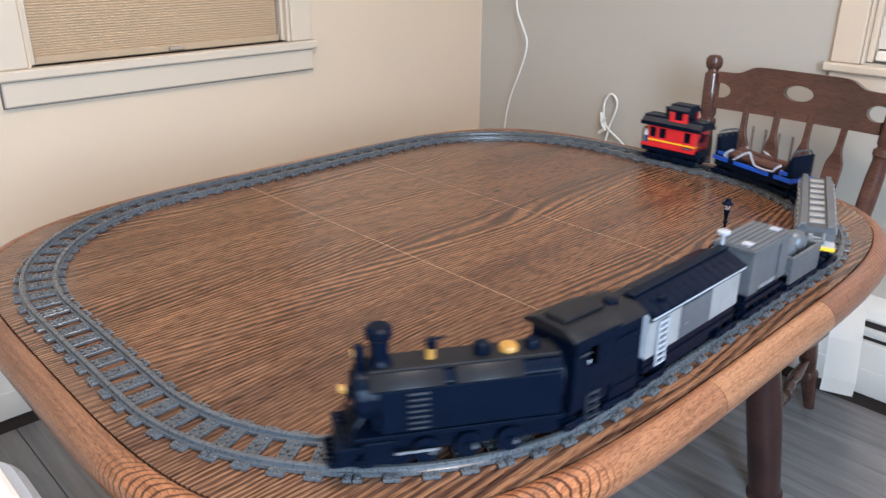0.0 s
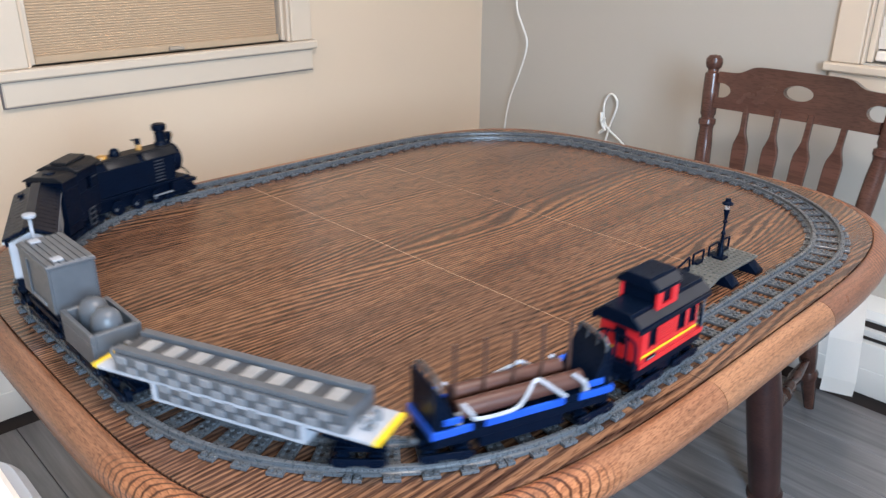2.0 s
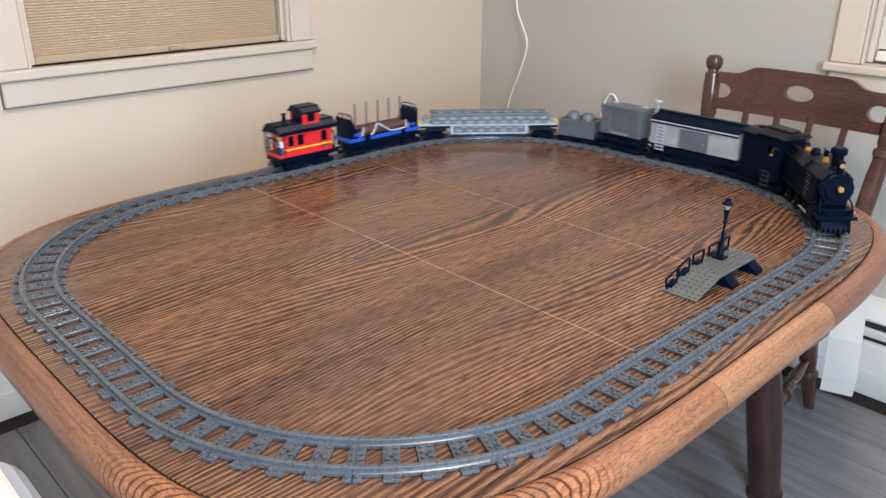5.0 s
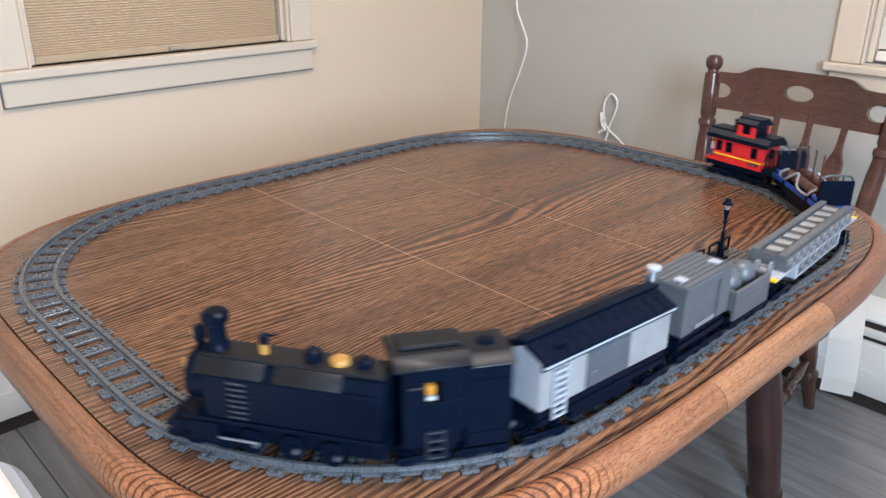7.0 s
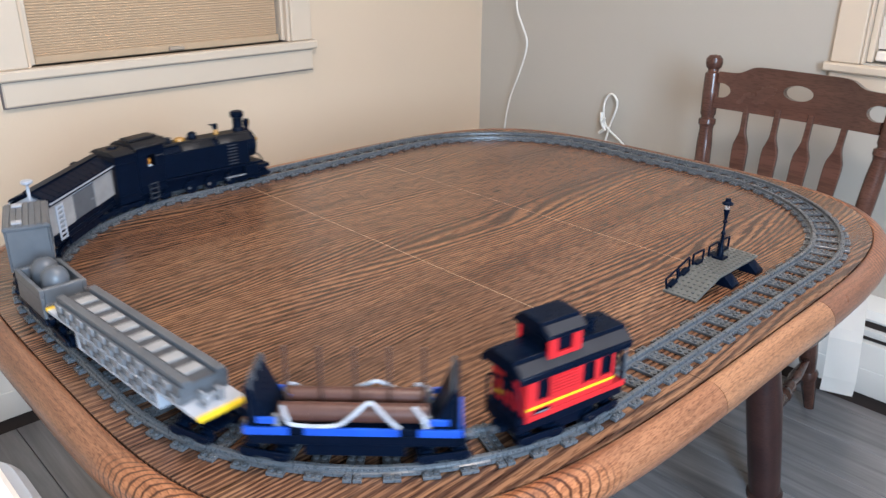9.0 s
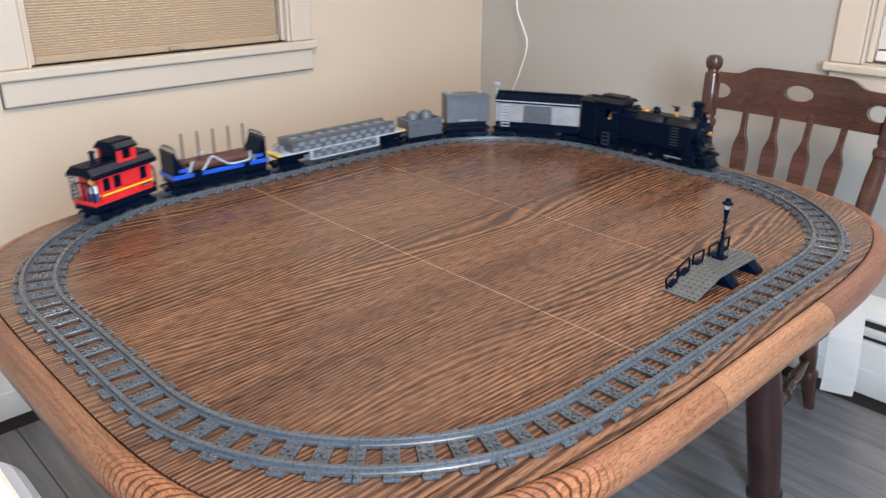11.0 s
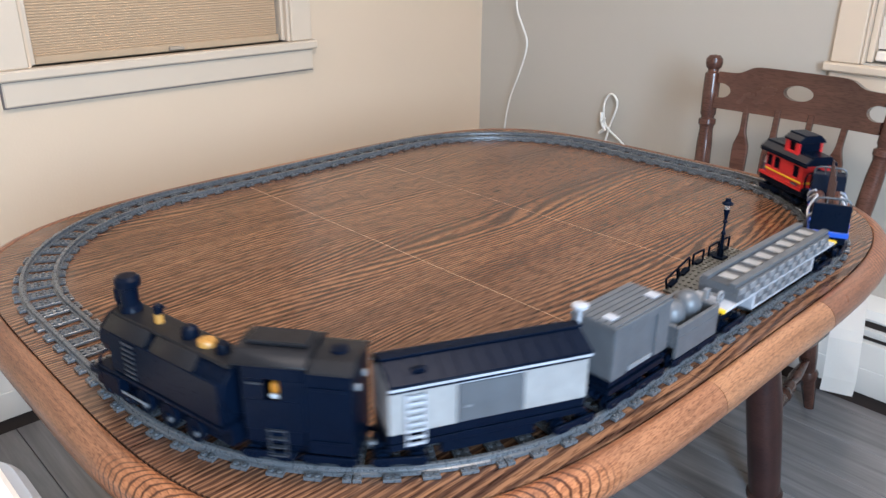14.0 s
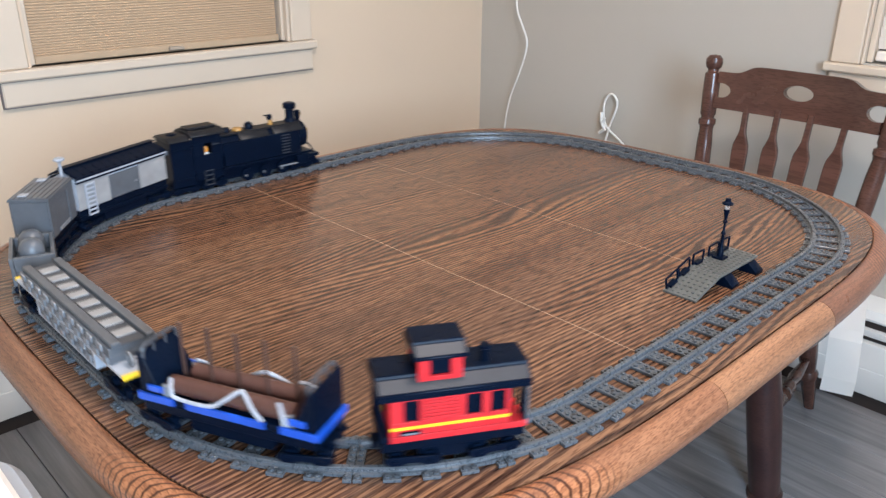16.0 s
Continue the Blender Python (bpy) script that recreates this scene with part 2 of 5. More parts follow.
def as_mesh(bm, material, smooth=35):
    me = bm if isinstance(bm, bpy.types.Mesh) else finish(bm, smooth)
    if not me.materials:
        me.materials.append(material)
    return me


def part(name, bm, material, parent, label="", m=None):
    """One mesh object under a thing or under a part."""
    me = as_mesh(bm, material)
    me.name = name
    ob = new(name, me)
    ob.parent = parent
    if m is not None:
        ob.matrix_basis = m
    if label:
        ob["label"] = label
    return ob


def thing(name, label, category, at=None, group="", kind=""):
    ob = new(name)
    ob.empty_display_size = 0.05
    if at is not None:
        ob.matrix_basis = at
    return tagged(ob, label, category, group, kind)


def solid(name, bm, material, label, category, group="", kind="", at=None):
    me = as_mesh(bm, material)
    me.name = name
    ob = new(name, me)
    if at is not None:
        ob.matrix_basis = at
    return tagged(ob, label, category, group, kind)


def merge(bm, other, m=None):
    me = bpy.data.meshes.new("tmp")
    other.to_mesh(me)
    other.free()
    if m is not None:
        me.transform(m)
    bm.from_mesh(me)
    bpy.data.meshes.remove(me)
    return bm


def box(bm, lo, hi, bev=0.0, m=None):
    """A bevelled block between two corners."""
    b = bmesh.new()
    bmesh.ops.create_cube(b, size=1)
    s = [hi[i] - lo[i] for i in range(3)]
    c = [(hi[i] + lo[i]) / 2 for i in range(3)]
    for v in b.verts:
        v.co = Vector([c[i] + v.co[i] * s[i] for i in range(3)])
    if bev:
        bmesh.ops.bevel(b, geom=b.edges[:], offset=min(bev, min(s) * 0.45), segments=1, affect="EDGES", profile=0.5)
    return merge(bm, b, m)


def block(lo, hi, bev=0.0, m=None):
    return box(bmesh.new(), lo, hi, bev, m)


def rod(bm, a, b, r0, r1=None, seg=12):
    a, b = Vector(a), Vector(b)
    c = bmesh.new()
    bmesh.ops.create_cone(c, cap_ends=True, segments=seg, radius1=r0, radius2=r0 if r1 is None else r1, depth=(b - a).length)
    m = Matrix.Translation((a + b) / 2) @ (b - a).to_track_quat("Z", "Y").to_matrix().to_4x4()
    return merge(bm, c, m)


def lathe(bm, profile, m=None, seg=18):
    """Turned shape from rows of (radius, height)."""
    b = bmesh.new()
    rings = []
    for r, z in profile:
        rings.append([b.verts.new((r * math.cos(2 * math.pi * i / seg), r * math.sin(2 * math.pi * i / seg), z)) for i in range(seg)])
    for p, q in zip(rings, rings[1:]):
        for i in range(seg):
            b.faces.new((p[i], p[(i + 1) % seg], q[(i + 1) % seg], q[i]))
    b.faces.new(rings[0][::-1])
    b.faces.new(rings[-1])
    return merge(bm, b, m)


def tube(bm, pts, r, seg=8):
    """A round tube along a smoothed line of points."""
    pts = [Vector(p) for p in pts]
    fine = []
    for i in range(len(pts) - 1):
        p0, p1, p2, p3 = pts[max(i - 1, 0)], pts[i], pts[i + 1], pts[min(i + 2, len(pts) - 1)]
        for k in range(6):
            t = k / 6
            fine.append(0.5 * (2 * p1 + (p2 - p0) * t + (2 * p0 - 5 * p1 + 4 * p2 - p3) * t * t + (3 * p1 - p0 - 3 * p2 + p3) * t ** 3))
    fine.append(pts[-1])
    b = bmesh.new()
    rings = []
    side = None
    for i, p in enumerate(fine):
        d = (fine[min(i + 1, len(fine) - 1)] - fine[max(i - 1, 0)]).normalized()
        side = (Vector((0.31, 0.22, 0.92)).cross(d) if side is None else side - d * side.dot(d)).normalized()
        up = d.cross(side)
        rings.append([b.verts.new(p + r * (math.cos(2 * math.pi * k / seg) * side + math.sin(2 * math.pi * k / seg) * up)) for k in range(seg)])
    for p, q in zip(rings, rings[1:]):
        for i in range(seg):
            b.faces.new((p[i], p[(i + 1) % seg], q[(i + 1) % seg], q[i]))
    b.faces.new(rings[0][::-1])
    b.faces.new(rings[-1])
    return merge(bm, b)


def prism(bm, poly, a, b, axis="x", bev=0.0, m=None):
    """A flat outline pushed from a to b along an axis; the outline is given in the two other axes."""
    def place(u, v, w):
        return {"x": (w, u, v), "y": (u, w, v), "z": (u, v, w)}[axis]
    c = bmesh.new()
    lo = [c.verts.new(place(u, v, a)) for u, v in poly]
    hi = [c.verts.new(place(u, v, b)) for u, v in poly]
    c.faces.new(lo[::-1])
    c.faces.new(hi)
    n = len(poly)
    for i in range(n):
        c.faces.new((lo[i], lo[(i + 1) % n], hi[(i + 1) % n], hi[i]))
    bmesh.ops.recalc_face_normals(c, faces=c.faces)
    if bev:
        bmesh.ops.bevel(c, geom=c.edges[:], offset=bev, segments=1, affect="EDGES", profile=0.5)
    return merge(bm, c, m)


def studs(bm, xs, ys, z, r=0.0024, h=0.0017, seg=8):
    for x in xs:
        for y in ys:
            rod(bm, (x, y, z - 0.0002), (x, y, z + h), r, r, seg)
    return bm


def span(a, b, n):
    return [a + (b - a) * (i + 0.5) / n for i in range(n)]


# ---- room ----
NORTH, EAST, WEST, SOUTH, HIGH = 1.195, 1.30, -2.4, -2.24, 2.42


def wall_with_opening(name, material, label, along, u0, u1, face, out, opening):
    """A wall 0.14 m thick along x or y; the opening is (u low, u high, z low, z high)."""
    a, b, c, d = opening
    bm = bmesh.new()
    f0, f1 = sorted((face, face + out * 0.14))
    for lo, hi, z0, z1 in ((u0, a, 0, HIGH), (b, u1, 0, HIGH), (a, b, 0, c), (a, b, d, HIGH)):
        if along == "x":
            box(bm, (lo, f0, z0), (hi, f1, z1))
        else:
            box(bm, (f0, lo, z0), (f1, hi, z1))
    return solid(name, bm, material, label, "wall", kind="structure")


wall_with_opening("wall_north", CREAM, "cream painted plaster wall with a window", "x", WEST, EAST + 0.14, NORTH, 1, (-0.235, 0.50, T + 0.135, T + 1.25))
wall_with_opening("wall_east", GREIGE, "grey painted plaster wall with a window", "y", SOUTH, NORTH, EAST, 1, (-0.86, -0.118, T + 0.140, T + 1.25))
solid("wall_west", block((WEST - 0.14, SOUTH, 0), (WEST, NORTH, HIGH)), CREAM, "plain cream painted wall", "wall", kind="structure")
# unseen wall; its opening is added only to hold the fill lamp
wall_with_opening("wall_south", CREAM, "cream painted wall with an added opening for the fill light", "x", WEST - 0.14, EAST + 0.14, SOUTH, -1, (-1.73, -0.57, 0.91, 1.99))
solid("ceiling", block((WEST - 0.14, SOUTH - 0.14, HIGH), (EAST + 0.14, NORTH + 0.14, HIGH + 0.1)), CEIL, "plain white painted ceiling", "ceiling", kind="structure")
floor = solid("floor", block((WEST - 0.14, SOUTH - 0.14, -0.12), (EAST + 0.14, NORTH + 0.14, -0.010)), GAP_AND_SHADE, "grey wood-look plank floor", "floor", kind="structure")


def window_north():
    w = thing("window_1", "white painted wooden window with sill and apron", "window", pose(0, NORTH, T), kind="structure")
    part("casing", block((0.480, -0.016, 0.1355), (0.550, 0.0, 1.33), 0.003), TRIM, w)
    part("casing", block((-0.330, -0.020, 0.1355), (-0.246, 0.0, 1.33), 0.003), TRIM, w)
    part("casing", block((-0.34, -0.022, 1.33), (0.57, 0.0, 1.41), 0.003), TRIM, w)
    part("stop", block((0.463, 0.012, 0.137), (0.4995, 0.05, 1.249), 0.002), TRIM, w)
    part("stop", block((0.470, -0.008, 0.1355), (0.4798, 0.0115, 1.25), 0.002), TRIM, w)
    part("stop", block((-0.2345, 0.012, 0.137), (-0.222, 0.05, 1.249), 0.002), TRIM, w)
    part("window_sill", block((-0.36, -0.030, 0.1105), (0.560, 0.10, 0.135), 0.004), TRIM, w)
    part("apron", block((-0.312, -0.016, 0.0495), (0.549, 0.0, 0.1103), 0.003), TRIM, w)
    # thin strips paint the shadow lines along the apron and under the sill
    for lo, hi in (((-0.312, -0.0140, 0.0470), (0.549, 0.0, 0.0493)), ((-0.312, -0.0178, 0.1076), (0.549, -0.0163, 0.1103)), ((-0.3145, -0.0140, 0.0470), (-0.3123, 0.0, 0.1103))):
        part("caulk_line", block(lo, hi), SHADOW_LINE, w, "thin grey strip painted as a shadow line")
    part("pane", block((-0.23, 0.085, 0.137), (0.495, 0.09, 1.249)), GLASS, w)
    s = thing("cellular_shade", "tan pleated honeycomb window shade, fully lowered", "window shade", pose(0, NORTH + 0.030, T))
    bm = bmesh.new()
    z0, z1, n = 0.155, 1.24, 300
    prof = []
    for i in range(n + 1):
        prof.append((-0.0034 if i % 2 else -0.001, z0 + (z1 - z0) * (i / n) ** 1.06))
    prism(bm, prof + [(0.006, z1), (0.006, z0)], -0.219, 0.455, "x")
    part("pleated_fabric", finish(bm, 0), SHADE, s)
    part("bottom_rail", block((-0.220, -0.012, 0.1367), (0.457, 0.008, 0.1560), 0.002), SHADE, s, "tan bottom rail")
    part("pull_tab", block((0.113, -0.024, 0.1405), (0.155, -0.0122, 0.1500), 0.002), TAB, s, "small greyish beige pull handle")


def window_east():
    w = thing("window_2", "white painted wooden window with sill", "window", pose(EAST, 0, T), kind="structure")
    part("casing", block((-0.016, -0.112, 0.1375), (0.0, -0.042, 1.33), 0.003), TRIM, w)
    part("casing", block((-0.020, -0.95, 0.1375), (0.0, -0.875, 1.33), 0.003), TRIM, w)
    part("casing", block((-0.022, -0.96, 1.33), (0.0, -0.02, 1.41), 0.003), TRIM, w)
    part("stop", block((0.012, -0.133, 0.142), (0.05, -0.1185, 1.249), 0.002), TRIM, w)
    part("stop", block((-0.008, -0.119, 0.1375), (0.0115, -0.1125, 1.25), 0.002), TRIM, w)
    part("window_sill", block((-0.030, -0.98, 0.1150), (0.10, -0.029, 0.137), 0.004), TRIM, w)
    part("apron", block((-0.016, -0.94, 0.052), (0.0, -0.044, 0.1148), 0.003), TRIM, w)
    part("pane", block((0.085, -0.86, 0.142), (0.09, -0.12, 1.249)), GLASS, w)
    s = thing("venetian_blind", "closed white slatted venetian blind in the window", "window blind", pose(EAST + 0.03, 0, T))
    slat = finish(prism(bmesh.new(), [(0.005, -0.001), (0.0, 0.013), (-0.005, 0.027), (-0.0065, 0.0265), (-0.0015, 0.0122), (0.0038, -0.0018)], -0.845, -0.1345, "y"))
    for i in range(42):
        part("slat", slat, BLIND, s, m=pose(0, 0, 0.176 + 0.0245 * i))
    part("bottom_rail", block((-0.012, -0.847, 0.146), (0.012, -0.136, 0.170), 0.003), BLIND, s)


def heater(name, at, length):
    """A low baseboard heater; local x runs along the wall, -y into the room."""
    h = thing(name, "white enamelled baseboard heater along the wall", "heater", at, group="baseboard heaters")
    prof = [(0.0, 0.045), (-0.068, 0.045), (-0.070, 0.048), (-0.070, 0.118), (-0.0685, 0.119), (-0.0685, 0.121), (-0.070, 0.122), (-0.070, 0.192), (-0.066, 0.194), (-0.05, 0.194), (-0.05, 0.210), (-0.064, 0.210),
            (-0.066, 0.213), (-0.066, 0.228), (-0.052, 0.231), (-0.046, 0.248), (-0.062, 0.252), (-0.064, 0.258), (-0.054, 0.280), (-0.010, 0.300), (0.0, 0.300)]
    part("cover", prism(bmesh.new(), prof, 0, length, "x"), HEATER, h)
    # shade in both slots and under the cover is painted near black
    part("slot", block((0.004, -0.0515, 0.1945), (length - 0.004, -0.045, 0.2095)), GAP_AND_SHADE, h, "dark strip painted as the shade in the air slot")
    part("slot", block((0.004, -0.0545, 0.2315), (length - 0.004, -0.0465, 0.2475)), GAP_AND_SHADE, h, "dark strip painted as the shade in the air slot")
    part("plinth", block((0.01, -0.052, 0.0), (length - 0.01, 0.0, 0.0448)), GAP_AND_SHADE, h, "base painted near black for the shade under the heater")
    return h


window_north()
window_east()
heater("baseboard_heater", pose(-1.6, NORTH, 0), 2.82)
heater("baseboard_heater", pose(EAST, NORTH - 0.08, 0, 0, 0, -90), 2.6)


def cables():
    c = thing("hanging_cable", "thin white cable hanging loosely down the grey wall", "cable", pose(EAST, 0, T))
    pts = [(-0.010, 1.015, 0.75), (-0.014, 1.010, 0.45), (-0.022, 1.003, 0.30), (-0.028, 0.988, 0.20), (-0.030, 0.958, 0.145), (-0.030, 0.935, 0.095), (-0.028, 0.946, 0.04), (-0.022, 0.982, -0.035), (-0.012, 1.030, -0.12), (-0.008, 1.056, -0.24), (-0.008, 1.06, -0.44)]
    pts = [(u * 1.7, v, w) for u, v, w in pts]
    part("cord", tube(bmesh.new(), pts, 0.0030), CABLE, c)
    k = thing("tied_cable", "white power cable tied into a loop against the wall", "cable", pose(EAST, 0, T))
    loop = [(-0.01, 0.640, -0.44), (-0.012, 0.622, -0.24), (-0.015, 0.603, -0.150), (-0.018, 0.578, -0.075), (-0.018, 0.588, -0.045), (-0.018, 0.608, -0.040), (-0.018, 0.626, -0.070), (-0.02, 0.622, -0.120), (-0.02, 0.604, -0.150), (-0.016, 0.560, -0.180), (-0.012, 0.525, -0.215), (-0.01, 0.48, -0.30), (-0.01, 0.46, -0.44)]
    part("cord", tube(bmesh.new(), loop, 0.0034), CABLE, k)
    bm = tube(bmesh.new(), [(-0.024, 0.630, -0.10), (-0.028, 0.624, -0.13), (-0.026, 0.615, -0.150), (-0.024, 0.634, -0.168)], 0.0052)
    tube(bm, [(-0.030, 0.612, -0.115), (-0.030, 0.622, -0.135), (-0.03, 0.606, -0.155)], 0.004)
    part("twist_tie", bm, CABLE, k, "white knotted end")


cables()

# ---- table ----
CX, RA, RB, POW = 0.005, 0.632, 0.500, 4.0
SEAMS = (-0.130, 0.147)


def outline(n=240):
    """The table's rounded outline and its outward normals."""
    pts = []
    for i in range(n):
        a = 2 * math.pi * i / n
        c, s = math.cos(a), math.sin(a)
        pts.append(Vector((CX + RA * math.copysign(abs(c) ** (2 / POW), c), RB * math.copysign(abs(s) ** (2 / POW), s))))
    out = []
    # even spacing along the edge
    ring = pts + [pts[0]]
    total = [0.0]
    for p, q in zip(ring, ring[1:]):
        total.append(total[-1] + (q - p).length)
    even = []
    j = 0
    for i in range(n):
        want = total[-1] * i / n
        while total[j + 1] < want:
            j += 1
        f = (want - total[j]) / max(total[j + 1] - total[j], 1e-9)
        even.append(ring[j].lerp(ring[j + 1], f))
    for i, p in enumerate(even):
        d = (even[(i + 1) % n] - even[i - 1]).normalized()
        out.append((p, Vector((d.y, -d.x))))
    return out


EDGE = outline()


def half_y(x, inset=0.0):
    return (RB - inset) * (1 - min(1.0, abs((x - CX) / (RA - inset))) ** POW) ** (1 / POW)


def table():
    t = thing("dining_table", "oval oak dining table with a centre leaf and thick rounded edge", "table", pose(0, 0, T))
    inset = 0.0009
    cuts = (SEAMS[0] - 0.00065, SEAMS[0] + 0.00065, SEAMS[1] - 0.00065, SEAMS[1] + 0.00065)

    def panel(x0, x1):
        pts = [p - nn * inset for p, nn in EDGE]
        up = sorted([(p.x, p.y) for p in pts if p.y > 0.0005 and x0 < p.x < x1])
        low = sorted([(p.x, p.y) for p in pts if p.y < -0.0005 and x0 < p.x < x1], reverse=True)
        if x0 in cuts:
            up, low = [(x0, half_y(x0, inset))] + up, low + [(x0, -half_y(x0, inset))]
        if x1 in cuts:
            up, low = up + [(x1, half_y(x1, inset))], [(x1, -half_y(x1, inset))] + low
        clean = up + low
        return prism(bmesh.new(), clean, -0.020, 0.0, "z")
    part("top_panel", panel(-9.0, SEAMS[0] - 0.00065), TOP_WOOD, t)
    part("leaf", panel(SEAMS[0] + 0.00065, SEAMS[1] - 0.00065), TOP_WOOD, t)
    part("top_panel", panel(SEAMS[1] + 0.00065, 9.0), TOP_WOOD, t)
    for s in SEAMS:
        y = half_y(s, 0.004)
        part("seam", block((s - 0.0006, -0.425, -0.02), (s + 0.0006, y - 0.05, -0.0002)), CORE, t, "worn pale joint line")
    n = len(EDGE)
    # near-black sheet gives the groove round the top its shade
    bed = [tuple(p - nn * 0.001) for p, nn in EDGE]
    part("underframe", prism(bmesh.new(), bed, -0.041, -0.0205, "z"), GAP_AND_SHADE, t)
    prof = [(0.0, -0.0022), (0.0012, -0.0006), (0.004, 0.0003), (0.009, 0.0), (0.015, -0.0022), (0.021, -0.0065), (0.026, -0.0135), (0.0285, -0.0215), (0.0280, -0.0290), (0.0240, -0.0360), (0.0170, -0.0405), (0.0, -0.042)]

    def rim(i0, i1, material):
        bm = bmesh.new()
        rings = []
        for i in range(i0, i1 + 1):
            p, nn = EDGE[i % n]
            step = 0.0006 if i == i0 else -0.0006 if i == i1 else 0.0
            p = p + Vector((-nn.y, nn.x)) * step
            rings.append([bm.verts.new((*(p + nn * o), z)) for o, z in prof])
        for a, b in zip(rings, rings[1:]):
            for k in range(len(prof) - 1):
                bm.faces.new((a[k], a[k + 1], b[k + 1], b[k]))
        bm.faces.new(rings[0])
        bm.faces.new(rings[-1][::-1])
        part("edge_rim", bm, material, t)
    # joints of the rim, by their place along the edge
    def near(x, y):
        return min(range(n), key=lambda i: (EDGE[i][0] - Vector((x, y))).length)
    marks = [near(0.58, -0.36), near(0.58, 0.36), near(SEAMS[1], RB), near(SEAMS[0], RB), near(-0.56, 0.36), near(-0.56, -0.36), near(SEAMS[0], -RB), near(SEAMS[1], -RB)]
    kinds = [RIM_Y, RIM_END, RIM_LEAF, RIM_END, RIM_Y, RIM_X, RIM_LEAF, RIM_END]
    for k in range(8):
        a, b = marks[k], marks[(k + 1) % 8]
        rim(a, b if b > a else b + n, kinds[k])
    part("apron", block((-0.30, -0.345, -0.105), (0.31, -0.322, -0.0412), 0.003), LEG_WOOD, t)
    part("apron", block((-0.30, 0.322, -0.105), (0.31, 0.345, -0.0412), 0.003), LEG_WOOD, t)
    part("apron", block((-0.30, -0.3215, -0.105), (-0.277, 0.3215, -0.0412), 0.003), LEG_WOOD, t)
    part("apron", block((0.287, -0.3215, -0.105), (0.31, 0.3215, -0.0412), 0.003), LEG_WOOD, t)
    turned = [(0.018, 0.0), (0.021, 0.006), (0.019, 0.05), (0.023, 0.10), (0.029, 0.115), (0.029, 0.122), (0.024, 0.13), (0.027, 0.16), (0.028, 0.192), (0.033, 0.198), (0.033, 0.207), (0.028, 0.213), (0.030, 0.30), (0.031, 0.42), (0.027, 0.50), (0.024, 0.525), (0.031, 0.535), (0.031, 0.545), (0.026, 0.555), (0.026, 0.56)]
    for sx, sy in ((1, -1), (1, 1), (-1, -1), (-1, 1)):
        bm = lathe(bmesh.new(), turned)
        box(bm, (-0.030, -0.030, 0.56), (0.030, 0.030, 0.712), 0.004)
        part("leg", bm, LEG_WOOD, t, m=pose(CX + 0.485 * sx, 0.395 * sy, -T + 0.004, 4.2 * sy, -11.0 * sx, 0))


table()
# ---- track ----
R0, LX, LY = 0.32, 0.512, 0.256
QUARTER = R0 * math.pi / 2
LOOP = 2 * (LX + LY) + 4 * QUARTER
BED = T + 0.0006


def on_loop(s):
    """Place and heading (radians) at s metres along the loop, which runs clockwise from the east end of the south straight."""
    s %= LOOP
    hx, hy = LX / 2, LY / 2
    legs = ((hx, -hy - R0, math.pi, LX), (-hx - R0, -hy, math.pi / 2, LY), (-hx, hy + R0, 0.0, LX), (hx + R0, hy, -math.pi / 2, LY))
    for x, y, h, length in legs:
        d = Vector((math.cos(h), math.sin(h)))
        if s <= length:
            p = Vector((x, y)) + d * s
            return p.x, p.y, h
        s -= length
        if s <= QUARTER:
            a = s / R0
            p = Vector((x, y)) + d * length
            right = Vector((d.y, -d.x))
            c = p + right * R0
            q = c - right * R0 * math.cos(a) + d * R0 * math.sin(a)
            return q.x, q.y, h - a
        s -= QUARTER


RAIL = [(-0.0042, 0.0004), (-0.0042, 0.0036), (-0.0024, 0.0044), (-0.0020, 0.0060), (-0.0026, 0.0066), (-0.0026, 0.0086), (-0.0018, 0.0092), (0.0018, 0.0092), (0.0026, 0.0086), (0.0026, 0.0066), (0.0020, 0.0060), (0.0024, 0.0044), (0.0042, 0.0036), (0.0042, 0.0004)]


def bent(u, v, curved):
    """A point u metres along and v metres to the left of a section that starts at the origin heading +x and bends right."""
    if not curved:
        return Vector((u, v, 0)), 0.0
    a = u / R0
    return Vector(((R0 + v) * math.sin(a), -R0 + (R0 + v) * math.cos(a), 0)), -a


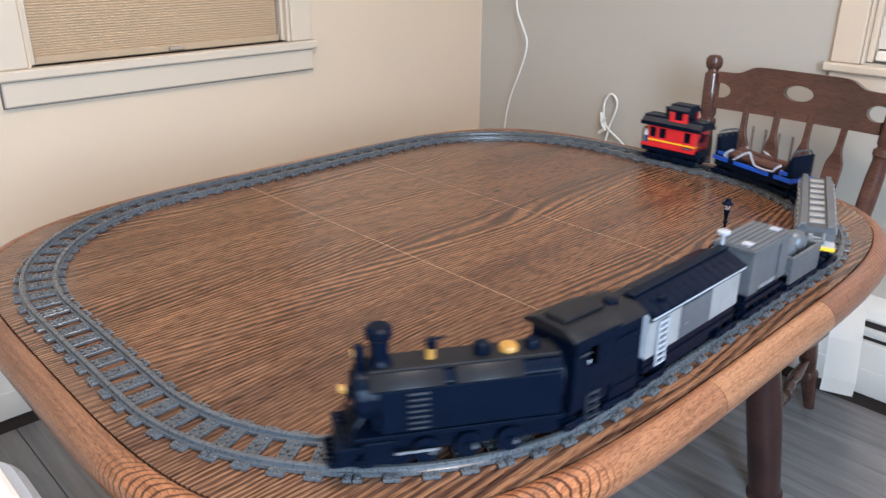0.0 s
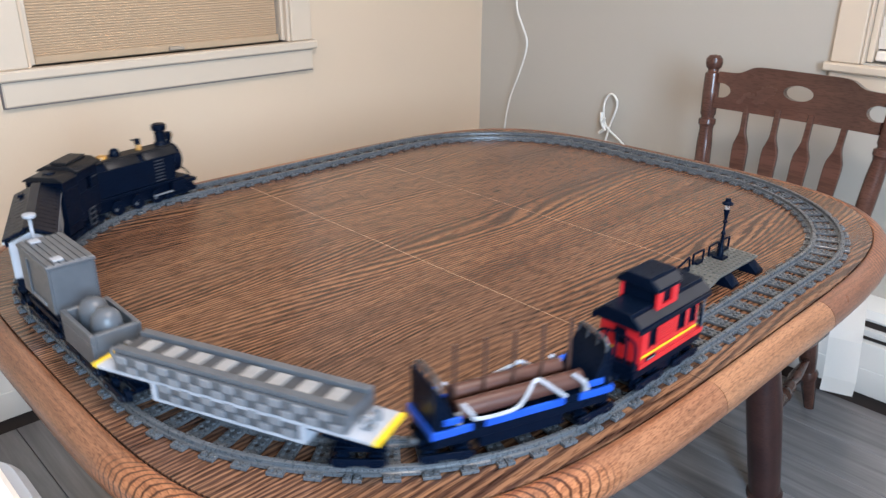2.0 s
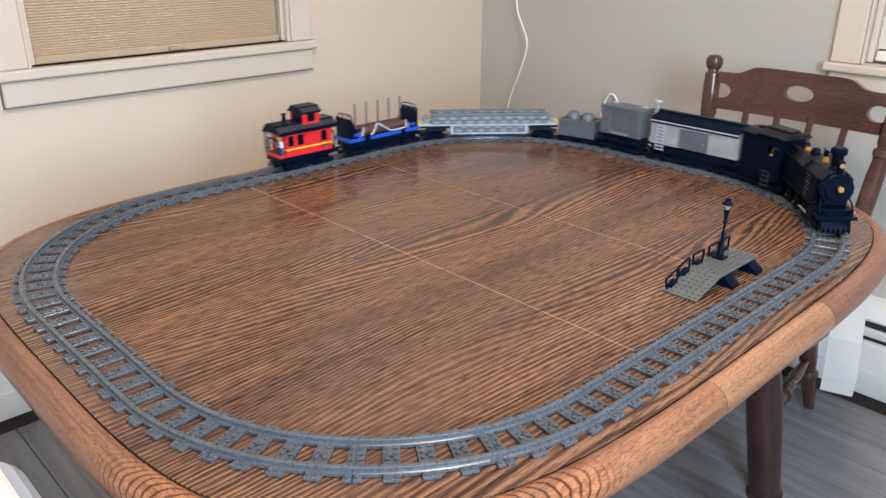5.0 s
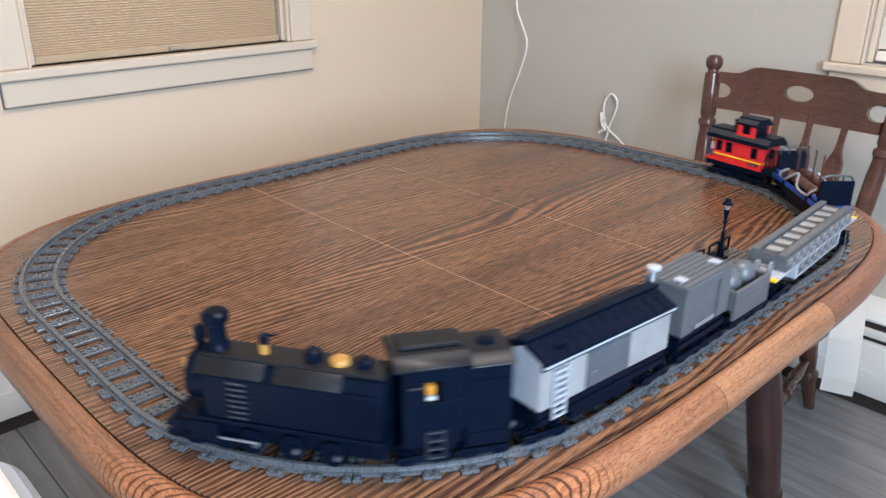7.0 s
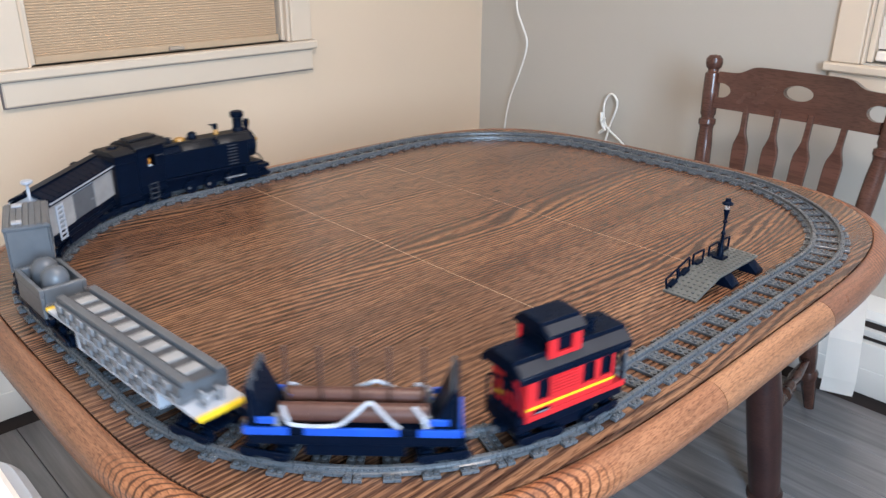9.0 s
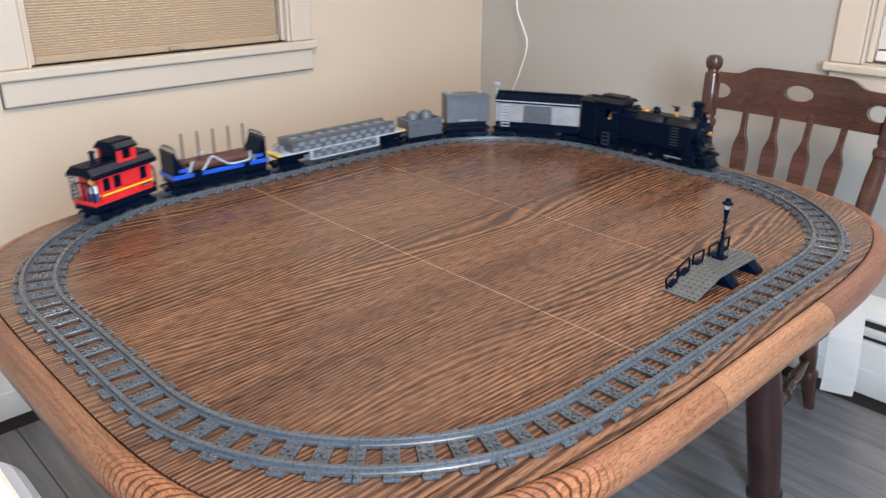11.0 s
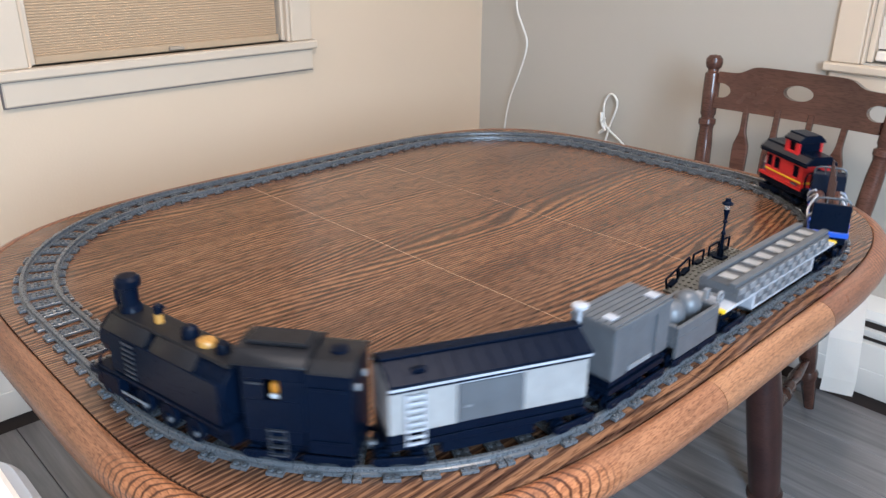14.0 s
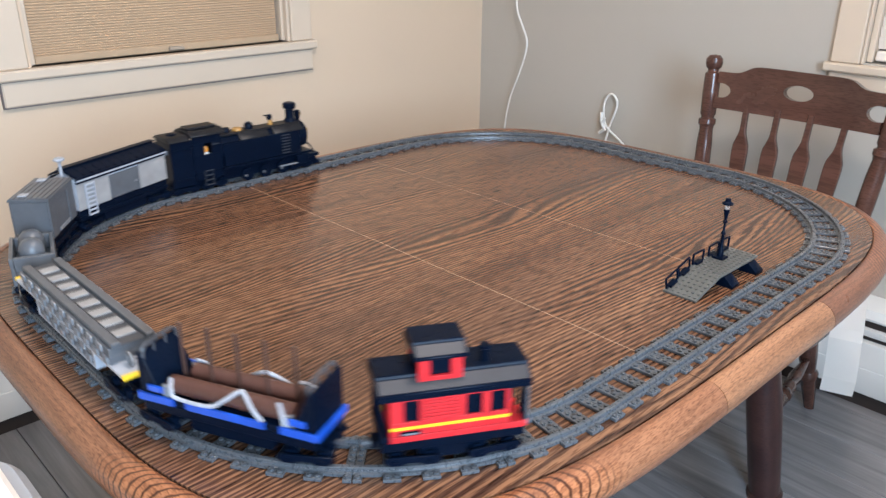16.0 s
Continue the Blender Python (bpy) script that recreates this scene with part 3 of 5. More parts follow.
def section_meshes(curved):
    length = QUARTER / 4 if curved else 0.128
    n = 8 if curved else 1
    rails = []
    for side in (-0.0200, 0.0200):
        bm = bmesh.new()
        rings = []
        for i in range(n + 1):
            u = 0.0002 + (length - 0.0004) * i / n
            rings.append([bm.verts.new(bent(u, side + v, curved)[0] + Vector((0, 0, z))) for v, z in RAIL])
        for a, b in zip(rings, rings[1:]):
            for k in range(len(RAIL)):
                j = (k + 1) % len(RAIL)
                bm.faces.new((a[k], a[j], b[j], b[k]))
        bm.faces.new(rings[0][::-1])
        bm.faces.new(rings[-1])
        # joint plate at the start of each rail
        p, h = bent(0.006, side, curved)
        box(bm, (-0.006, -0.0048, 0.0006), (0.006, 0.0048, 0.0046), 0.0004, Matrix.Translation(p) @ Matrix.Rotation(h, 4, "Z"))
        rails.append(finish(bm))
    sleepers = []
    for a, b in ((0.0002, 0.0080), (0.0240, 0.0400), (0.0560, 0.0720), (0.0880, 0.1040), (0.1200, 0.1278)):
        k = length / 0.128
        bm = block((-(b - a) / 2, -0.032, 0.0), ((b - a) / 2, 0.032, 0.0034), 0.0004)
        xs = (-0.004, 0.004) if b - a > 0.01 else (0.0,)
        studs(bm, xs, (-0.028, -0.012, -0.004, 0.004, 0.012, 0.028), 0.0034)
        p, h = bent((a + b) / 2 * k, 0, curved)
        sleepers.append((finish(bm), Matrix.Translation(p) @ Matrix.Rotation(h, 4, "Z"), b - a > 0.01))
    return rails, sleepers


def track():
    kinds = {}
    for curved in (False, True):
        rails, sleepers = section_meshes(curved)
        t = thing("track_section", ("curved" if curved else "straight") + " grey plastic toy train track section lying on the table", "toy track", group="toy track loop")
        for r in rails:
            part("rail", r, TRACK_GREY, t)
        # dark disc laid on the sleeper paints the shade of its pin hole
        hole = as_mesh(rod(bmesh.new(), (0, 0, 0.0030), (0, 0, 0.0037), 0.0022, 0.0020, 8), GAP_AND_SHADE)
        for me, m, wide in sleepers:
            tie = part("sleeper", me, TRACK_GREY, t, m=m)
            if wide:
                part("pin_hole", hole, GAP_AND_SHADE, tie, "dark disc standing in for the shade in the pin hole")
        kinds[curved] = t
    s, first = 0.0, {False: True, True: True}
    plan = ([False] * 4 + [True] * 4 + [False] * 2 + [True] * 4) * 2
    for curved in plan:
        x, y, h = on_loop(s + 1e-6)
        m = pose(x, y, BED, 0, 0, math.degrees(h))
        if first[curved]:
            kinds[curved].matrix_basis = m
            first[curved] = False
        else:
            copy_thing(kinds[curved], m)
        s += QUARTER / 4 if curved else 0.128


track()


# ---- platform with lamp ----
def platform():
    p = thing("station_ramp", "sand-grey studded plastic platform with a ramp and black railings", "toy platform", pose(0, 0, T))
    y0, y1, h = -0.3975, -0.3495, 0.0200
    bm = block((0.090, y0, h - 0.0032), (0.196, y1, h), 0.0004)
    studs(bm, span(0.090, 0.194, 13), span(y0, y1, 6), h)
    part("deck_plate", bm, SAND, p)
    run = 0.0615
    tilt = math.degrees(math.asin((h - 0.0034) / run))
    bm = block((-run, y0, -0.0032), (0, y1, 0), 0.0004)
    studs(bm, span(-run + 0.001, -0.001, 7), span(y0, y1, 6), 0)
    part("ramp_plate", bm, SAND, p, m=pose(0.0895, 0, h, 0, -tilt, 0))
    for x in (0.104, 0.172):
        bm = prism(bmesh.new(), [(y0 + 0.004, h - 0.0034), (y1 - 0.002, h - 0.0034), (y1 - 0.002, 0.0), (y0 - 0.012, 0.0), (y0 - 0.012, 0.0035)], x, x + 0.020, "x", 0.0004)
        part("support_slope", bm, BLACK, p, "black sloped support brick")
    rail = [(0, 0, 0.0018), (-0.0125, 0, 0.0018), (-0.0135, 0, 0.006), (-0.0135, 0, 0.014), (-0.0115, 0, 0.0165), (0.0115, 0, 0.0165), (0.0135, 0, 0.014), (0.0135, 0, 0.006), (0.0125, 0, 0.0018), (0, 0, 0.0018)]
    bm = tube(bmesh.new(), rail, 0.0016, 6)
    box(bm, (-0.008, -0.004, 0), (0.008, 0.004, 0.0036), 0.0004)
    me = finish(bm)
    for x in (0.180, 0.108):
        part("railing", me, BLACK, p, "black bar railing", pose(x, y1 - 0.004, h))
    part("railing", me, BLACK, p, "black bar railing", pose(0.1505, y1 - 0.004, h))
    for d in (0.0155, 0.0455):
        c = math.cos(radians(tilt))
        part("railing", me, BLACK, p, "black bar railing", pose(0.0895 - d * c, y1 - 0.004, h - d * math.sin(radians(tilt)), 0, -tilt, 0))
    def tall(rows):
        return [(r, z * 1.17) for r, z in rows]
    lamp = thing("toy_street_lamp", "tall black plastic toy lamp post with clear lantern", "toy lamp", pose(0.147, -0.3655, T + h))
    bm = block((-0.008, -0.008, 0.0003), (0.008, 0.008, 0.0034), 0.0004)
    lathe(bm, tall([(0.0045, 0.003), (0.0042, 0.010), (0.0026, 0.013), (0.0022, 0.030), (0.0035, 0.031), (0.0035, 0.033), (0.0018, 0.035), (0.0016, 0.044), (0.0032, 0.0455), (0.0032, 0.0475), (0.0018, 0.049), (0.0022, 0.052), (0.0042, 0.060), (0.0042, 0.0615)]), seg=10)
    part("post", bm, BLACK, lamp)
    part("lantern", lathe(bmesh.new(), tall([(0.0030, 0.0617), (0.0036, 0.0675)]), seg=10), CLEAR, lamp, "clear lantern glass")
    part("cap", lathe(bmesh.new(), tall([(0.0078, 0.0677), (0.0080, 0.0692), (0.0040, 0.0715), (0.0038, 0.0745), (0.0024, 0.0750)]), seg=12), BLACK, lamp)


platform()


# ---- train ----
def wheelset(bm, x, r=0.0072):
    for y in (-0.0195, 0.0195):
        rod(bm, (x, y - 0.0022, 0.0094 + r), (x, y + 0.0022, 0.0094 + r), r, r, 14)
        rod(bm, (x, y * 1.08 - 0.0012, 0.0094 + r), (x, y * 1.08 + 0.0012, 0.0094 + r), r * 0.45, r * 0.4, 10)
        s = -1 if y > 0 else 1
        rod(bm, (x, y + s * 0.0022, 0.0094 + r), (x, y + s * 0.0034, 0.0094 + r), r + 0.0012, r + 0.0012, 14)
    rod(bm, (x, -0.018, 0.0094 + r), (x, 0.018, 0.0094 + r), 0.0015, 0.0015, 6)


def bogie_mesh():
    bm = block((-0.0235, -0.012, 0.0185), (0.0235, 0.012, 0.0240), 0.0005)
    for y in (-0.0225, 0.0225):
        s = 1 if y > 0 else -1
        prism(bm, [(-0.025, 0.0170), (-0.021, 0.0130), (-0.009, 0.0125), (-0.006, 0.0150), (0.006, 0.0150), (0.009, 0.0125), (0.021, 0.0130), (0.025, 0.0170), (0.023, 0.0215), (-0.023, 0.0215)], y + s * 0.0010, y + s * 0.0040, "y", 0.0004)
        for x in (-0.015, 0.015):
            rod(bm, (x, y + s * 0.0038, 0.0165), (x, y + s * 0.0056, 0.0165), 0.0026, 0.0020, 8)
    for x in (-0.015, 0.015):
        wheelset(bm, x)
    return finish(bm)


BOGIE = bogie_mesh()
CARS = []       # thing, distance of its middle behind the train's front, half the distance of its pivots, bogies


def car(name, label, front, back, pivots):
    c = thing(name, label, "toy train car", pose(0, 0, BED), group="toy freight train")
    boogies = []
    for d in (pivots, -pivots):
        b = part("bogie", BOGIE, BLACK, c, "black wheel truck", pose(d, 0, 0))
        boogies.append((b, d))
    CARS.append((c, (front + back) / 2, pivots, boogies))
    return c, (back - front) / 2


def frame_base(c, half, z0=0.0245, z1=0.034, width=0.024, colour=None):
    bm = block((-half, -width, z0 + 0.003), (half, width, z1), 0.0005)
    box(bm, (-half * 0.55, -0.014, z0 - 0.006), (half * 0.45, 0.014, z0 + 0.003), 0.0008)
    for s in (1, -1):
        box(bm, (s * half, -0.008, z0 - 0.002) if s > 0 else (-half - 0.006, -0.008, z0 - 0.002), (half + 0.006, 0.008, z0 + 0.004) if s > 0 else (-half, 0.008, z0 + 0.004), 0.0006)
    # added black block stands in for the shade between the bogies
    if half > 0.05:
        box(bm, (-half * 0.48, -0.0205, z0 - 0.0110), (half * 0.48, 0.0205, z0 + 0.0035), 0.0008)
    part("underframe", bm, colour or BLACK, c)
    for s in (1, -1):
        bm = rod(bmesh.new(), (s * (half + 0.0062), 0, z0 - 0.001), (s * (half + 0.0122), 0, z0 - 0.001), 0.0034, 0.0034, 10)
        part("coupler", bm, DARK_GREY, c, "magnet coupler")


def doll(name, label, hair, torso_top):
    """A small plastic figure as one plain shape."""
    bm = block((-0.004, -0.008, 0.0), (0.004, 0.008, 0.0128), 0.0006)
    prism(bm, [(-0.0078, 0.0130), (0.0078, 0.0130), (0.0058, 0.0255), (-0.0058, 0.0255)], -0.004, 0.004, "x", 0.0006)
    lathe(bm, [(0.0030, 0.0255), (0.0046, 0.0265), (0.0050, 0.029), (0.0050, 0.033), (0.0044, 0.0348), (0.0026, 0.036)], seg=12)
    return solid(name, bm, hair, label, "toy figure")


def locomotive():
    c = thing("steam_locomotive", "black plastic brick-built toy steam locomotive with gold fittings", "toy locomotive", pose(0, 0, BED), group="toy freight train")
    L = 0.100
    CARS.append((c, L, 0.060, []))

    def x(d):
        return L - d
    # chassis, pilot and running boards
    bm = block((x(0.205), -0.017, 0.020), (x(0.020), 0.017, 0.040), 0.0006)
    box(bm, (x(0.206), -0.028, 0.0400), (x(0.018), 0.028, 0.0440), 0.0006)
    box(bm, (x(0.200), -0.0160, 0.0175), (x(0.030), 0.0160, 0.0300), 0.0006)
    part("chassis", bm, BLACK, c)
    bm = prism(bmesh.new(), [(x(0.022), 0.031), (x(0.008), 0.031), (x(0.0), 0.013), (x(0.022), 0.013)], -0.022, 0.022, "y", 0.0006)
    for y in span(-0.022, 0.022, 6):
        box(bm, (x(0.010), y - 0.0014, 0.0125), (x(-0.0035), y + 0.0014, 0.0185), 0.0004)
    box(bm, (x(0.026), -0.030, 0.0310), (x(0.004), 0.030, 0.0370), 0.0006)
    studs(bm, [x(0.012)], (-0.020, -0.012, 0.012, 0.020), 0.0370)
    part("pilot", bm, BLACK, c)
    for y in (-0.024, 0.024):
        part("handrail", tube(bmesh.new(), [(x(0.012), y, 0.038), (x(0.020), y, 0.052), (x(0.030), y * 0.8, 0.062)], 0.0014, 6), BLACK, c)
    # boiler
    bm = bmesh.new()
    poly = []
    for i in range(16):
        a = 2 * math.pi * i / 16 + math.pi / 16
        poly.append((0.0250 * math.cos(a), 0.0735 + 0.0250 * math.sin(a)))
    prism(bm, poly, x(0.206), x(0.024), "x", 0.0008)
    box(bm, (x(0.204), -0.0195, 0.0445), (x(0.036), 0.0195, 0.0640), 0.0008)
    for d in (0.052, 0.086, 0.120, 0.154, 0.188):
        part("boiler_band", prism(bmesh.new(), [(u * 1.035, 0.0735 + (v - 0.0735) * 1.035) for u, v in poly], x(d + 0.0012), x(d - 0.0012), "x"), BLACK, c)
    part("boiler", bm, BLACK, c)
    bm = rod(bmesh.new(), (x(0.024), 0, 0.0745), (x(0.0205), 0, 0.0745), 0.0200, 0.0185, 20)
    rod(bm, (x(0.0205), 0, 0.0745), (x(0.0165), 0, 0.0745), 0.0060, 0.0050, 12)
    part("smokebox_door", bm, BLACK, c)
    bm = block((x(0.204), -0.0145, 0.0955), (x(0.034), 0.0145, 0.0998), 0.0012)
    part("boiler_top", bm, BLACK_TILE, c, "smooth black plate along the boiler top")
    part("headlight", lathe(bmesh.new(), [(0.0042, 0.0985), (0.0042, 0.104), (0.0055, 0.106), (0.0055, 0.1165), (0.0040, 0.1185)], pose(x(0.029), 0, 0), 12), BLACK, c)
    part("headlight_lens", rod(bmesh.new(), (x(0.0240), 0, 0.1115), (x(0.0228), 0, 0.1115), 0.0036, 0.0036, 12), GOLD, c, "amber front lens")
    part("lower_lamp", rod(bmesh.new(), (x(0.016), 0, 0.0780), (x(0.010), 0, 0.0780), 0.0042, 0.0040, 10), GOLD, c, "gold front marker lamp")
    bm = lathe(bmesh.new(), [(0.0115, 0.0985), (0.0110, 0.103), (0.0086, 0.106), (0.0086, 0.123), (0.0118, 0.125), (0.0124, 0.129), (0.0124, 0.133), (0.0090, 0.1355)], pose(x(0.046), 0, 0), 14)
    part("smokestack", bm, BLACK, c)
    bm = lathe(bmesh.new(), [(0.0046, 0.0998), (0.0044, 0.107), (0.0040, 0.109)], pose(x(0.090), 0, 0), 12)
    part("bell_mount", bm, GOLD, c, "gold bell mount")
    bm = lathe(bmesh.new(), [(0.0042, 0.1092), (0.0050, 0.114), (0.0048, 0.117), (0.0026, 0.119)], pose(x(0.091), 0, 0), 10)
    rod(bm, (x(0.093), 0, 0.116), (x(0.103), 0, 0.119), 0.0016, 0.0012, 6)
    part("whistle", bm, BLACK, c)
    part("sand_dome", lathe(bmesh.new(), [(0.0080, 0.0998), (0.0084, 0.104), (0.0070, 0.109), (0.0035, 0.1115)], pose(x(0.136), 0, 0), 14), BLACK, c)
    part("steam_dome", lathe(bmesh.new(), [(0.0086, 0.0998), (0.0086, 0.1030), (0.0076, 0.1046), (0.0030, 0.1052)], pose(x(0.160), 0, 0), 14), GOLD, c, "gold steam dome")
    part("valve", lathe(bmesh.new(), [(0.0068, 0.0998), (0.0068, 0.106), (0.0056, 0.108)], pose(x(0.182), 0, 0), 12), BLACK, c)
    for y in (-1, 1):
        bm = bmesh.new()
        for k in range(7):
            box(bm, (x(0.084), y * 0.0266 if y > 0 else -0.0286, 0.0475 + 0.0056 * k), (x(0.066), 0.0286 if y > 0 else -0.0266, 0.0494 + 0.0056 * k), 0.0003)
        part("grille", bm, GRILLE, c, "ribbed black grille")
        bm = block((x(0.203), min(y * 0.0195, y * 0.0265), 0.0445), (x(0.042), max(y * 0.0195, y * 0.0265), 0.0862), 0.001)
        rod(bm, (x(0.200), y * 0.0215, 0.082), (x(0.036), y * 0.0215, 0.084), 0.0017, 0.0017, 6)
        part("side_tank", bm, BLACK, c)
        for d0, d1 in ((0.034, 0.098), (0.108, 0.168)):
            bm = prism(bmesh.new(), [(y * 0.0262, 0.0864), (y * 0.0262, 0.0876), (y * 0.0160, 0.0978), (y * 0.0140, 0.0978), (y * 0.0200, 0.0864)], x(d1), x(d0), "x", 0.0004)
            part("slope_tile", bm, BLACK_TILE, c, "smooth black sloped tile")
        bm = block((x(0.054), min(y * 0.019, y * 0.030), 0.021), (x(0.026), max(y * 0.019, y * 0.030), 0.0395), 0.0012)
        part("cylinder", bm, BLACK, c)
        # pale grey rod, cut to the length of the rod's glint
        bm = block((x(0.092), y * 0.0280 - 0.0012, 0.0255), (x(0.038), y * 0.0270 + 0.0012, 0.0235), 0.0004)
        part("side_rod", bm, LIGHT_GREY, c, "grey connecting rod")
        for d in (0.082, 0.120, 0.158):
            w = rod(bmesh.new(), (x(d), y * 0.0180, 0.0215), (x(d), y * 0.0230, 0.0215), 0.0122, 0.0122, 20)
            rod(w, (x(d), y * 0.0228, 0.0215), (x(d), y * 0.0252, 0.0215), 0.0040, 0.0036, 10)
            wheel = part("drive_wheel", w, BLACK, c)
            # grey pin added to paint a glint on the running gear
            part("crank_pin", rod(bmesh.new(), (x(d + 0.005), y * 0.0231, 0.0200), (x(d + 0.005), y * 0.0262, 0.0200), 0.0026, 0.0024, 8), MID_GREY, wheel, "grey crank pin that gives the wheel its glint")
    part("lead_truck", BOGIE, BLACK, c, "black wheel truck", pose(x(0.044), 0, 0))


RIDES = {}


def tender():
    c = thing("cab_tender", "black plastic toy cab and tender coupled behind the boiler", "toy train car", pose(0, 0, BED), group="toy freight train")
    L = 0.254
    CARS.append((c, L, 0.034, []))

    def x(d):
        return L - d
    # cab
    bm = bmesh.new()
    for y in (-1, 1):
        f0, f1 = sorted((y * 0.0240, y * 0.0275))
        box(bm, (x(0.262), f0, 0.0440), (x(0.2075), f1, 0.0740), 0.0005)
        box(bm, (x(0.262), f0, 0.0942), (x(0.2075), f1, 0.1080), 0.0005)
        for a, b in ((0.2075, 0.2265), (0.2405, 0.262)):
            box(bm, (x(b), f0, 0.0738), (x(a), f1, 0.0944), 0.0005)
    box(bm, (x(0.2115), -0.0239, 0.0440), (x(0.2077), 0.0239, 0.1080), 0.0005)
    box(bm, (x(0.2620), -0.0239, 0.0440), (x(0.2117), 0.0239, 0.0500))
    part("cab", bm, BLACK, c)
    bm = prism(bmesh.new(), [(-0.032, 0.1080), (0.032, 0.1080), (0.032, 0.1105), (0.018, 0.1170), (-0.018, 0.1170), (-0.032, 0.1105)], x(0.266), x(0.200), "x", 0.0006)
    part("cab_roof", bm, BLACK_TILE, c)
    bm = block((x(0.262), -0.014, 0.1172), (x(0.208), 0.012, 0.1215), 0.0012)
    part("roof_vent", bm, BLACK_TILE, c)
    fig = doll("engine_driver_figure", "small white toy figure standing in the cab window", FIGURE, 0)
    RIDES[fig] = (c, pose(x(0.2335), 0.0150, 0.0502))
    fig2 = doll("engine_driver_figure", "small white toy figure standing in the cab window", FIGURE, 0)
    RIDES[fig2] = (c, pose(x(0.2335), -0.0150, 0.0502))
    for y in (-1, 1):
        bm = bmesh.new()
        for k in range(4):
            box(bm, (x(0.244), min(y * 0.0256, y * 0.0300), 0.0190 + 0.0085 * k), (x(0.228), max(y * 0.0256, y * 0.0300), 0.0206 + 0.0085 * k), 0.0003)
        for d in (0.2285, 0.2435):
            box(bm, (x(d) - 0.0008, min(y * 0.0256, y * 0.0276), 0.0185), (x(d) + 0.0008, max(y * 0.0256, y * 0.0276), 0.0465), 0.0002)
        part("cab_steps", bm, GRILLE, c, "black boarding steps under the cab")
        part("grab_rail", rod(bmesh.new(), (x(0.226), y * 0.0288, 0.0905), (x(0.213), y * 0.0288, 0.0905), 0.0012, 0.0012, 6), GRILLE, c)
    # tender
    bm = block((x(0.303), -0.0275, 0.0245), (x(0.2622), 0.0275, 0.1040), 0.0008)
    part("tank", bm, BLACK, c)
    bm = prism(bmesh.new(), [(-0.031, 0.1042), (0.031, 0.1042), (0.030, 0.1065), (0.018, 0.1120), (-0.018, 0.1120), (-0.030, 0.1065)], x(0.305), x(0.2665), "x", 0.0006)
    part("lid", bm, BLACK_TILE, c)
    part("hatch", lathe(bmesh.new(), [(0.0082, 0.1121), (0.0080, 0.1145), (0.0045, 0.1150)], pose(x(0.286), 0, 0), 12), BLACK, c)
    bm = block((x(0.302), -0.016, 0.0150), (x(0.208), 0.016, 0.0438), 0.0006)
    box(bm, (x(0.260), -0.0255, 0.0300), (x(0.208), 0.0255, 0.0438), 0.0006)
    part("underframe", bm, BLACK, c)
    for d in (0.226, 0.280):
        part("truck", BOGIE, BLACK, c, "black wheel truck", pose(x(d), 0, 0))
    for y in (0.012, -0.012):
        part("rear_lamp", rod(bmesh.new(), (x(0.303), y, 0.085), (x(0.306), y, 0.085), 0.0035, 0.0032, 10), LIGHT_GREY, c, "round grey rear lamp")
    for y in (-1, 1):
        for z in (0.036, 0.088):
            part("trim_strip", block((x(0.300), min(y * 0.0276, y * 0.0290), z), (x(0.266), max(y * 0.0276, y * 0.0290), z + 0.003), 0.0003), BLACK, c)


